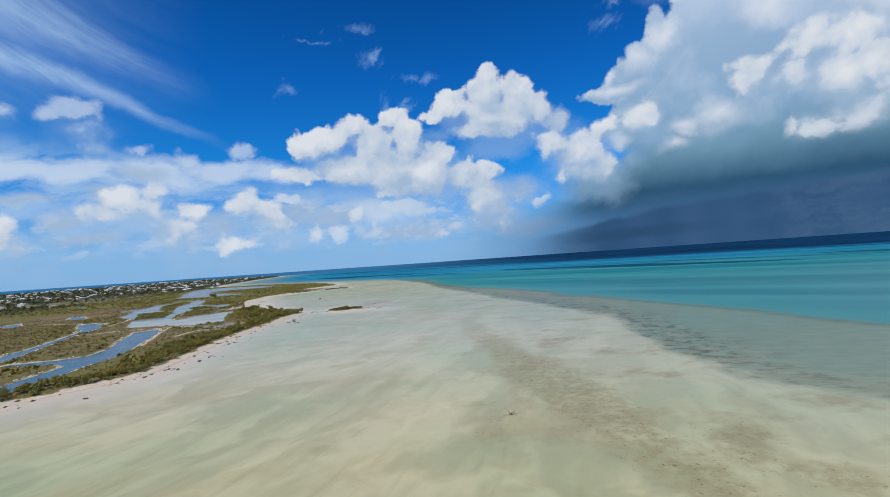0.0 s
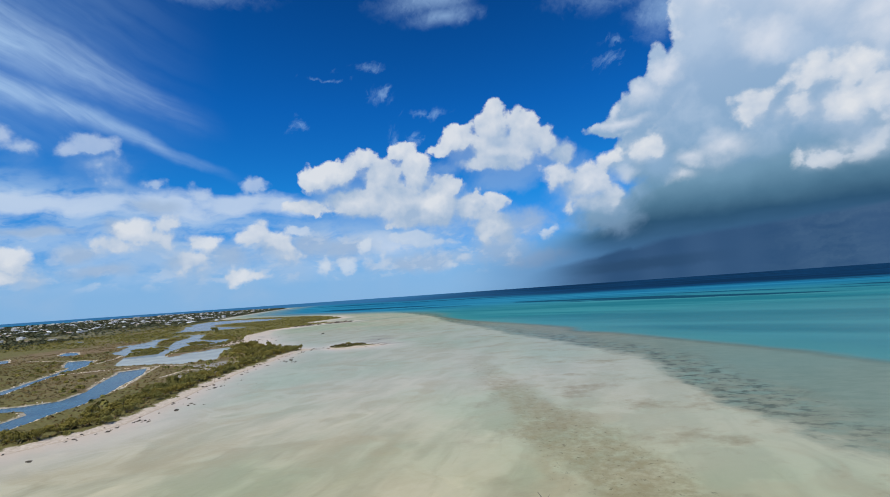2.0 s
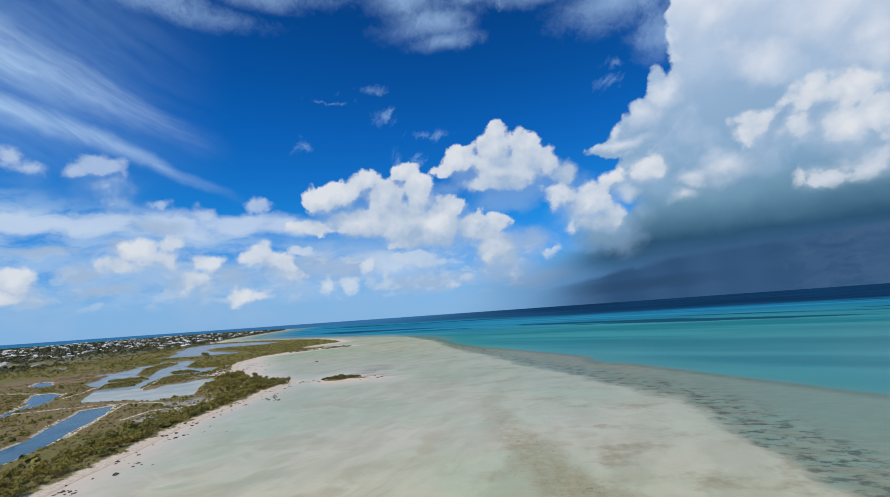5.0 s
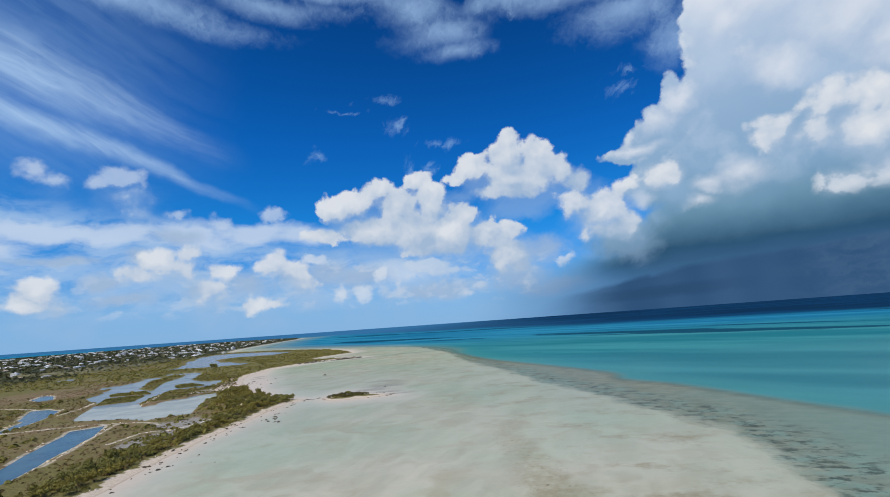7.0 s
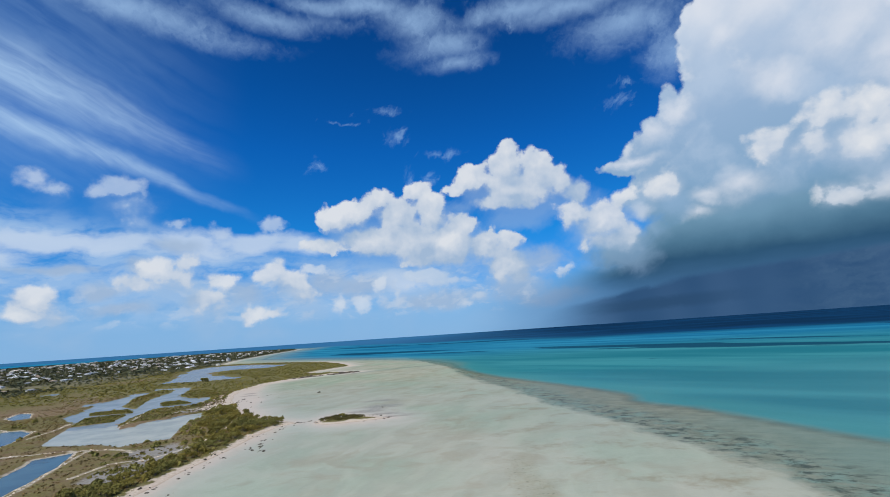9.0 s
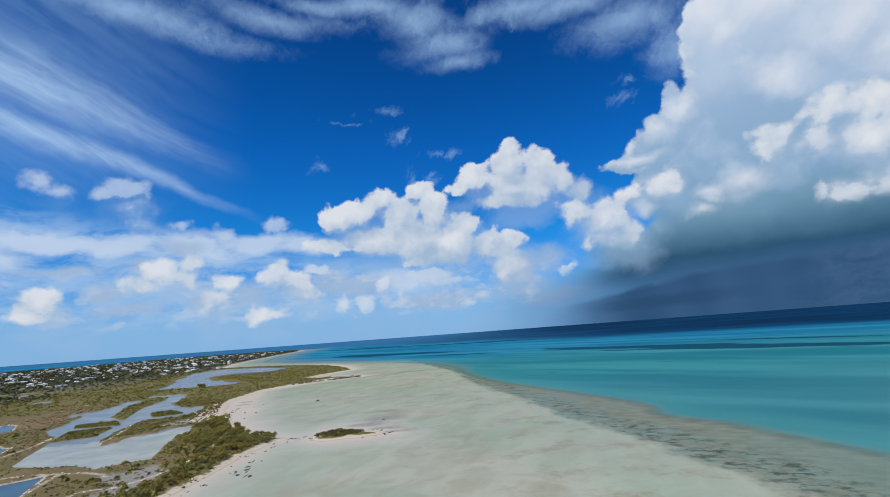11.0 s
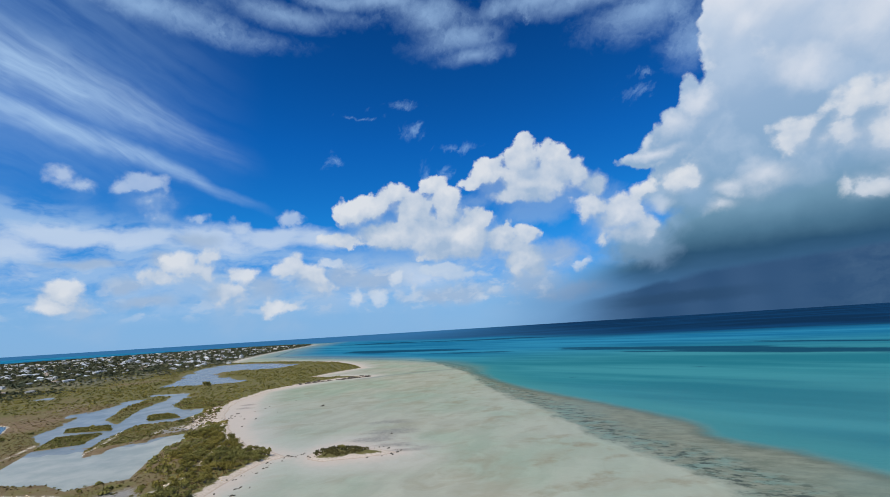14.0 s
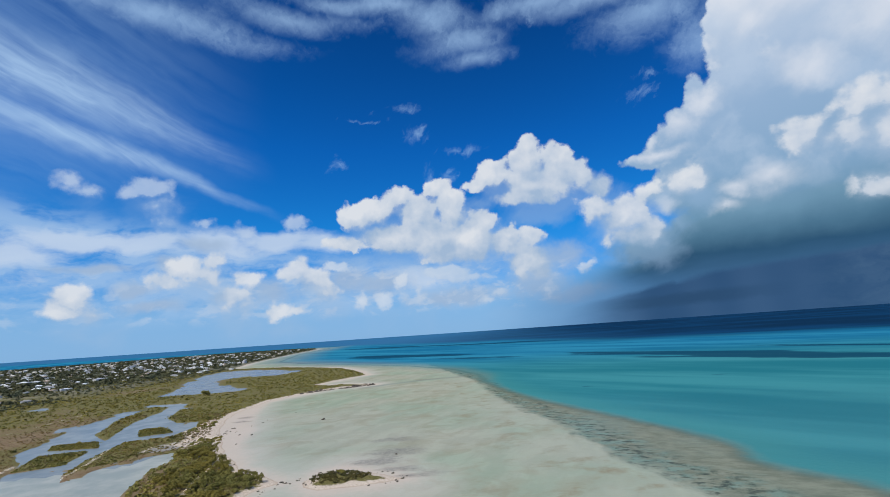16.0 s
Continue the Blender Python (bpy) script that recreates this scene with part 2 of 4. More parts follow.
    lacy = n.noise(n.mapped(q, 38.0, (3.2, 1.0, 1.0)), 1.0, 6.0, 0.6)
    col = soft(col, VEIL, silk, add(centred(veil_noise, 2.2), centred(lacy, 0.6)), -0.7, 1.5, (0.34, 0.53, 0.80), 0.7)
    col = over(col, (0.40, 0.58, 0.84), mul(n.step(add(el, mul(veil_noise, 13.0)), 47.0, 54.0), 0.6))
    col = soft(col, WISPS, q, add(centred(lacy, 3.4), -0.3), -0.3, 1.7, (0.36, 0.58, 0.86), 0.62)

    # hazy layers low in the distance
    col = over(col, (0.24, 0.46, 0.76), n.step(el, 8.0, 1.0, 0.0, 0.85))
    calm = n.vec("ADD", p, n.vec("SCALE", n.vec("SUBTRACT", n.noise(p, 0.16, 4.0, 0.5, colour=True), (0.5, 0.5, 0.5)), 3.0))
    haze = n.noise(n.mapped(calm, 2.0, (9.0, 2.2, 1.0)), 1.0, 6.0, 0.55)
    low = mul(n.step(el, 1.4, 4.5), n.step(add(el, mul(n.math("ADD", az, 30.0), 0.14)), 12.6, 9.0), n.step(az, 14.0, -10.0))
    col = over(col, (0.36, 0.54, 0.79), mul(n.step(haze, 0.32, 0.60), low, 0.75))
    col = soft(col, CLOUD_BAND, calm, centred(haze, 1.8), -0.45, 0.55, (0.51, 0.63, 0.81), 0.88)
    col = soft(col, CLOUD_GREY, calm, centred(fine, 1.3), -0.35, 0.8, (0.35, 0.47, 0.65), 0.78)

    scraps = n.noise(n.mapped(calm, 3.0, (3.0, 1.3, 1.0)), 1.0, 6.0, 0.56)
    scrapmask = mul(n.step(el, 1.6, 3.2), n.step(el, 9.5, 6.5), n.step(az, 9.0, 3.0), n.step(az, -56.0, -20.0, 0.6, 1.0))
    scrapcol = n.mix(n.math("ADD", facing, 0.6, clamp=True), (0.38, 0.51, 0.70), (0.66, 0.72, 0.80))
    col = over(col, scrapcol, mul(n.step(scraps, 0.50, 0.64), scrapmask, 0.45))
    white, grey = (0.72, 0.755, 0.805), (0.36, 0.485, 0.66)
    col = cumulus(col, CLOUD_FAINT, (0.52, 0.63, 0.80), (0.36, 0.51, 0.74), 0.72, 1.0, halo=0.15)
    col = cumulus(col, CLOUD_SCRAPS, (0.66, 0.73, 0.82), (0.36, 0.50, 0.70), 0.72, 0.6, halo=0.15)
    col = cumulus(col, CUMULUS_LOW, white, grey, 0.9, 0.75, grow=0.3)
    col = cumulus(col, CUMULUS_MIDDLE, white, grey, 0.97)
    col = cumulus(col, CUMULUS_UPPER, white, grey, 0.96)

    # the storm tower, the heaps on it, its dark shelf and the rain under it
    drift = centred(n.noise(n.mapped(p, 5.0, (16.0, 5.0, 1.0)), 1.0, 6.0), 3.0)
    rise = n.math("SUBTRACT", el, n.math("SUBTRACT", 9.3, mul(n.math("MAXIMUM", n.math("SUBTRACT", 20.0, az), 0.0), 0.25)))
    level = add(rise, centred(broad, 3.0), mul(drift, n.step(rise, 1.0, -3.0, 0.3, 0.55)))
    body = n.ramp(n.math("DIVIDE", n.math("ADD", level, 6.0), 30.0, clamp=True),
                  [(0.0, (0.030, 0.085, 0.165)), (0.095, (0.024, 0.082, 0.160)), (0.16, (0.075, 0.18, 0.285)), (0.235, (0.15, 0.295, 0.43)), (0.37, (0.235, 0.39, 0.575)),
                   (0.6, (0.30, 0.445, 0.64)), (0.8, (0.43, 0.55, 0.72)), (1.0, (0.62, 0.69, 0.80))])
    mottle = n.noise(q, 0.13, 5.0, 0.52)
    body = n.mix(mul(n.step(mottle, 0.45, 0.68), n.step(rise, 0.0, 5.0, 0.0, 0.42)), body, (0.54, 0.65, 0.80))
    f0 = add(inward(TOWER, q), mul(lump0, 1.3), centred(fine, 0.5), 0.5)
    lowpart = mul(n.step(add(az, mul(drift, 1.6), mul(rise, 0.5)), 4.0, 14.0), n.step(add(rise, mul(drift, 0.6), n.step(az, 14.0, 26.0, 0.0, -4.5)), 1.2, -2.6))
    col = over(col, body, n.math("MAXIMUM", mul(n.step(f0, -0.2, n.step(rise, 9.0, 0.0, 0.35, 2.2)), 0.97), lowpart))
    rim = mul(n.step(f0, 2.2, 0.3), n.step(facing, -0.1, 0.35), n.step(rise, 4.0, 8.0), n.step(f0, -0.2, 0.3))
    col = over(col, (0.72, 0.76, 0.83), mul(rim, 0.7))
    glow = add(mul(lump0, 0.7), centred(lacy, 0.5))
    col = soft(col, TOWER_GLOW, q, glow, -0.7, 1.3, (0.70, 0.745, 0.83), 0.8, n.step(f0, -0.2, 0.4))
    col = cumulus(col, CUMULUS_SIDE, white, (0.35, 0.475, 0.645), 0.92, 0.7, grow=0.3)
    col = cumulus(col, TOWER_WHITE, (0.77, 0.79, 0.825), (0.38, 0.50, 0.67), 0.9, 1.1, grow=0.95, halo=0.0, mask=n.step(level, -1.2, 0.8))

    murk = mul(n.step(add(az, mul(drift, 1.5)), -6.0, 10.0), n.step(add(el, drift), 7.0, 1.5))
    col = over(col, (0.075, 0.205, 0.42), mul(murk, 0.7))
    under = add(4.0, mul(n.math("SUBTRACT", n.math("MAXIMUM", az, 22.0), 22.0), 0.065), mul(n.math("MAXIMUM", n.math("SUBTRACT", 22.0, az), 0.0), -0.17))
    streaky = n.noise(n.mapped(q, 4.0, (18.0, 2.2, 1.0)), 1.0, 5.0, 0.55)
    gap = add(n.math("SUBTRACT", el, under), centred(streaky, 1.0))
    shafts = n.noise(n.mapped(p, 6.0, (7.0, 30.0, 1.0)), 1.0, 1.0)
    rain = n.mix(n.step(shafts, 0.3, 0.7), (0.026, 0.078, 0.180), (0.042, 0.102, 0.215))
    rain = n.mix(mul(n.step(az, 27.0, 38.0), n.step(streaky, 0.35, 0.65), 0.6), rain, (0.075, 0.15, 0.26))
    scud = n.math("SUBTRACT", el, add(1.35, mul(n.math("SUBTRACT", az, 14.0), 0.045)))
    scud = add(scud, centred(streaky, 1.2))
    rain = n.mix(mul(n.step(n.math("ABSOLUTE", scud), 0.9, 0.2), n.step(az, 30.0, 20.0), 0.85), rain, (0.024, 0.068, 0.150))
    wet = mul(n.step(add(az, mul(drift, 1.5)), 4.0, 16.0), n.step(gap, 0.5, -0.25))
    col = over(col, rain, mul(wet, 0.96))

    back = n.add("ShaderNodeBackground")
    n.put(back.inputs[0], col)
    back.inputs[1].default_value = 1.0
    n.links.new(back.outputs[0], n.add("ShaderNodeOutputWorld").inputs[0])


make_world()

# ------------------------------------------------------------------ plan
COAST = [(-160, -3000), (-150, -400), (-142, 0), (-132, 100), (-129, 116), (-124, 122), (-117, 133), (-112, 146), (-114, 160), (-117, 178), (-122, 205),
         (-125, 235), (-125, 255), (-127, 285), (-126, 304), (-120, 313), (-126, 318), (-133, 323), (-150, 331), (-170, 352), (-187, 371), (-205, 395)]
COVE = [(-224, 420), (-240, 450), (-250, 474), (-258, 531), (-252, 550), (-245, 571), (-231, 594), (-217, 611), (-187, 622), (-192, 628), (-225, 640),
        (-250, 636), (-262, 645), (-258, 680), (-250, 705), (-234, 735), (-248, 765), (-285, 825), (-329, 880), (-381, 918), (-502, 992), (-600, 1004)]
TOWN_COAST = [(-640, 1040), (-700, 1180), (-770, 1411), (-850, 1700), (-916, 1991), (-985, 2180), (-1100, 2280), (-1400, 2300), (-1700, 2120),
              (-2000, 1900), (-2300, 1650), (-3200, 1400), (-6900, 1300), (-6900, -3000)]
LAND = COAST + COVE + TOWN_COAST
ISLET = [(-112, 314), (-110, 322), (-103, 328), (-92, 326), (-80, 321), (-70, 317), (-78, 312), (-89, 308), (-101, 305), (-109, 308)]
ISLET_GREEN = [(-110, 314), (-109, 321), (-104, 326), (-92, 323), (-84, 319), (-94, 311), (-104, 310)]
CHANNEL_A = [(-172, 184), (-178, 202), (-190, 222), (-204, 248), (-210, 256), (-202, 266), (-186, 243), (-173, 216), (-163, 197), (-155, 176), (-153, 160), (-149, 140),
             (-143, 118), (-150, 112), (-157, 132), (-160, 150), (-164, 164), (-172, 170), (-196, 168), (-198, 173), (-181, 177)]
CHANNEL_B = [(-205, 170), (-228, 198), (-232, 214), (-246, 242), (-258, 266), (-274, 290), (-294, 315), (-300, 324), (-285, 319), (-266, 293), (-252, 262), (-242, 241), (-224, 208), (-212, 186)]
POND_BIG = [(-237, 283), (-250, 300), (-268, 327), (-253, 333), (-239, 332), (-226, 317), (-226, 333), (-222, 352), (-209, 361), (-198, 350), (-193, 332), (-182, 307),
            (-171, 286), (-180, 281), (-186, 273), (-204, 281), (-214, 279)]
WETLAND = [(-312, 362), (-326, 386), (-373, 438), (-369, 457), (-382, 504), (-358, 548), (-342, 524), (-325, 514), (-306, 510), (-262, 448), (-247, 425), (-245, 405), (-224, 374), (-221, 347), (-238, 338), (-268, 328), (-288, 348)]
BARS = [[(-271, 331), (-294, 361), (-269, 370), (-254, 343)], [(-235, 325), (-252, 351), (-264, 388), (-239, 402), (-236, 416), (-219, 376), (-225, 353), (-231, 338)],
        [(-310, 410), (-347, 464), (-374, 529), (-351, 523), (-334, 491), (-320, 452), (-284, 394)], [(-302, 465), (-326, 505), (-311, 513), (-271, 478), (-260, 446), (-277, 443)],
        [(-300, 372), (-312, 384), (-286, 392), (-270, 376)], [(-268, 402), (-290, 424), (-272, 428), (-252, 412)]]
LAGOON = [(-437, 603), (-455, 652), (-559, 806), (-612, 935), (-585, 965), (-516, 950), (-393, 872), (-406, 803), (-469, 800), (-479, 775), (-429, 700), (-393, 684), (-348, 640), (-349, 620), (-381, 607)]
POOL_A = [(-309, 324), (-299, 326), (-284, 317), (-268, 292), (-276, 288), (-292, 304)]
POOL_B = [(-408, 350), (-406, 364), (-392, 353), (-376, 339), (-374, 329), (-390, 338)]
POOL_E = [(-374, 379), (-388, 401), (-375, 397), (-349, 373), (-352, 366)]
POOL_C = [(-385, 523), (-388, 543), (-346, 541), (-328, 510), (-362, 517)]
POOL_D = [(-535, 541), (-528, 556), (-500, 538), (-507, 526)]
MUDFLAT = [(-172, 262), (-160, 276), (-147, 266), (-143, 246), (-137, 229), (-144, 222), (-155, 221), (-160, 234), (-155, 246)]
MUD_NORTH = [(-229, 360), (-232, 374), (-222, 388), (-205, 398), (-196, 392), (-206, 372), (-213, 364)]
DROP = [(190, -60), (165, 60), (136, 161), (128, 179), (121, 209), (105, 243), (89, 278), (77, 308), (63, 320), (58, 332), (61, 350), (55, 368), (44, 387), (30, 411), (5, 452), (-15, 484),
        (-39, 538), (-60, 600), (-74, 672), (-120, 760), (-200, 850), (-330, 950), (-480, 1060), (-620, 1190), (-780, 1600), (-900, 2100), (-1100, 2700), (-1600, 3600), (-3000, 6000)]
INNER = [(150, 0), (100, 62), (73, 88), (61, 104), (58, 130), (57, 165), (59, 191), (60, 215), (51, 244), (40, 272), (30, 303), (15, 328), (8, 354), (-3, 391), (-17, 428), (-44, 494), (-66, 590), (-110, 700)]
OCEAN = [(2200, -400), (1300, 800), (900, 1080), (691, 1178), (556, 1232), (452, 1262), (350, 1300), (219, 1340), (108, 1500), (-68, 1780), (-271, 1830), (-700, 2250), (-1300, 2600), (-3000, 2700), (-6900, 2300)]
WEED = [(-9, 228, 4), (4, 160, 6), (12, 129, 10), (18, 101, 10), (23, 84, 7), (29, 62, 5), (34, 40, 6), (44, -40, 6)]
WEED_SPOTS = [(0, 80, 3), (29, 64, 4), (43, 76, 5), (46, 62, 5), (37, 70, 4), (24, 122, 3), (1, 88, 1)]
SMUTS = [(-91, 377, 13, 7), (-85, 354, 15, 8), (-90, 340, 15, 5), (-75, 329, 12, 4), (-64, 321, 14, 3), (-228, 455, 8, 5), (-222, 440, 7, 4)]
TIDE_LINE = [(-190, 600), (-165, 622), (-138, 644), (-107, 656), (-76, 674)]
TRACKS = [[(-195, 266), (-189, 254), (-183, 241), (-177, 230), (-171, 220), (-161, 200)], [(-232, 258), (-217, 263), (-206, 267), (-184, 267), (-171, 263)],
          [(-262, 297), (-266, 310), (-270, 321), (-283, 342)], [(-395, 421), (-397, 440), (-407, 470), (-412, 495), (-404, 515), (-402, 541)],
          [(-372, 538), (-343, 551), (-317, 559), (-297, 580)], [(-162, 226), (-163, 243), (-155, 249), (-150, 258), (-148, 268), (-147, 285)],
          [(-152, 300), (-160, 319), (-169, 343)], [(-231, 320), (-238, 338), (-249, 358), (-267, 382), (-273, 394)], [(-247, 254), (-236, 256), (-225, 262)],
          [(-229, 362), (-231, 373), (-225, 382), (-207, 394)], [(-296, 322), (-330, 331), (-356, 336)]]


def sway(x, y, size, seed=0, octaves=4):
    """Smooth noise from -1 to 1 over the plan; size: the largest lump in metres."""
    out, gain, total = np.zeros(np.shape(x)), 1.0, 0.0
    for k in range(octaves):
        u, v = np.asarray(x) / size + 17.3 * seed + 5.1 * k, np.asarray(y) / size - 9.7 * seed + 3.7 * k
        i, j = np.floor(u), np.floor(v)
        fu, fv = u - i, v - j
        fu, fv = fu * fu * (3 - 2 * fu), fv * fv * (3 - 2 * fv)

        def corner(a, b):
            s = np.sin(a * 127.1 + b * 311.7 + seed * 74.7) * 43758.5453
            return (s - np.floor(s)) * 2 - 1

        near = corner(i, j) * (1 - fu) + corner(i + 1, j) * fu
        far = corner(i, j + 1) * (1 - fu) + corner(i + 1, j + 1) * fu
        out += gain * (near * (1 - fv) + far * fv)
        total += gain
        gain, size = gain * 0.55, size / 2.1
    return out / total


def off_line(x, y, line):
    """Distance to a polyline, and on which side of its nearest piece a place lies (positive: to the right)."""
    best, side = np.full(np.shape(x), 1e9), np.ones(np.shape(x))
    for (ax, ay), (bx, by) in zip(line, line[1:]):
        dx, dy = bx - ax, by - ay
        s = np.clip(((x - ax) * dx + (y - ay) * dy) / (dx * dx + dy * dy), 0, 1)
        d = np.hypot(x - ax - s * dx, y - ay - s * dy)
        hit = d < best - 1e-6
        side = np.where(hit, np.sign((x - ax) * dy - (y - ay) * dx), side)
        best = np.minimum(best, d)
    return best, side


def inside(x, y, ring):
    """Signed distance to a closed outline, positive within."""
    d, _ = off_line(x, y, ring + ring[:1])
    odd = np.zeros(np.shape(x), bool)
    for (ax, ay), (bx, by) in zip(ring, ring[1:] + ring[:1]):
        if ay != by:
            odd ^= ((ay > y) != (by > y)) & (x < (bx - ax) * (y - ay) / (by - ay) + ax)
    return np.where(odd, d, -d)


PONDS = {"channel": (CHANNEL_A, CHANNEL_B, POOL_A, POOL_B, POOL_E), "pond": (POND_BIG, WETLAND, POOL_C, POOL_D), "lagoon": (LAGOON,)}
ALL_PONDS = [ring for rings in PONDS.values() for ring in rings]


def survey(x, y):
    """Land distance from the sea, distance from inland water, and distance from tracks."""
    x, y = np.asarray(x, float), np.asarray(y, float)
    rough = 1.6 * sway(x, y, 14, 1) + np.clip(np.hypot(x, y - 200) / 600, 0, 6) * sway(x, y, 60, 2)
    sea = np.maximum(inside(x, y, LAND), inside(x, y, ISLET)) + rough
    neat = np.max([inside(x, y, r) for r in PONDS["channel"]], axis=0) + 0.9 * sway(x, y, 9, 3)
    loose = np.max([inside(x, y, r) for r in PONDS["pond"] + PONDS["lagoon"]], axis=0) + np.where(y > 325, 3.5, 1.5) * sway(x, y, 34, 3, 5)
    bars = sway((x * 0.86 + y * 0.5) * 4.2, x * -0.5 + y * 0.86, 52, 3, 4)
    loose = loose - np.where(y > 322, 34.0, 0.0) * np.clip(bars - 0.12, 0, 1)
    ridge = np.max([inside(x, y, ring) for ring in BARS], axis=0) + 2.0 * sway(x, y, 16, 23)
    loose = np.minimum(loose, 0.5 - ridge)
    wet = np.maximum(neat, loose - 0.6)
    survey.neat = neat
    mud = np.maximum(inside(x, y, MUDFLAT), inside(x, y, MUD_NORTH)) + 3.0 * sway(x, y, 12, 4)
    trail = np.min([off_line(x, y, t)[0] for t in TRACKS], axis=0)
    return sea, wet, mud, trail


def spread(lo, near_lo, near_hi, hi, fine, grow):
    """Grid lines: even from near_lo to near_hi, ever wider beyond."""
    mid = list(np.arange(near_lo, near_hi + fine, fine))
    up, step = [mid[-1]], fine
    while up[-1] < hi:
        step *= grow
        up.append(up[-1] + step)
    down, step = [mid[0]], fine
    while down[-1] > lo:
        step *= grow
        down.append(down[-1] - step)
    return np.array(down[:0:-1] + mid + up[1:])


def sheet(name, xs, ys, z, values, material, keep=None):
    """A grid of quads with one float value a vertex for each name in values."""
    nx, ny = len(xs), len(ys)
    gx, gy = np.meshgrid(xs, ys)
    co = np.stack([gx, gy, z], -1).reshape(-1, 3)
    i = (np.arange(ny - 1)[:, None] * nx + np.arange(nx - 1)[None]).ravel()
    faces = np.stack([i, i + 1, i + nx + 1, i + nx], -1)
    if keep is not None:
        k = keep.ravel()
        faces = faces[k[faces].any(1)]
        used = np.zeros(len(co), bool)
        used[faces.ravel()] = True
        index = np.cumsum(used) - 1
        co, faces = co[used], index[faces]
        values = {a: v.ravel()[used] for a, v in values.items()}
    me = bpy.data.meshes.new(name)
    me.from_pydata(co.tolist(), [], faces.tolist())
    for a, v in values.items():
        me.attributes.new(a, "FLOAT", "POINT").data.foreach_set("value", np.ascontiguousarray(v.ravel(), dtype=np.float32))
    me.shade_smooth()
    me.materials.append(material)
    return new(name, me)


def mesh_of(name, verts, faces, material, smooth=False):
    me = bpy.data.meshes.new(name)
    me.from_pydata([tuple(v) for v in verts], [], [tuple(f) for f in faces])
    for m in material if isinstance(material, (list, tuple)) else [material]:
        me.materials.append(m)
    if smooth:
        me.shade_smooth()
    return me


# ------------------------------------------------------------------ materials
def surface(name):
    m = bpy.data.materials.new(name)
    m.use_nodes = True
    n = Net(m.node_tree)
    return m, n, n.nodes["Principled BSDF"]


def bump(n, bsdf, height, strength, distance):
    b = n.add("ShaderNodeBump")
    b.inputs["Strength"].default_value, b.inputs["Distance"].default_value = strength, distance
    n.put(b.inputs["Height"], height)
    n.links.new(b.outputs[0], bsdf.inputs["Normal"])


def place(n):
    return n.add("ShaderNodeNewGeometry").outputs["Position"]


WIND = 74.0          # degrees from +x towards which the wind draws the sand


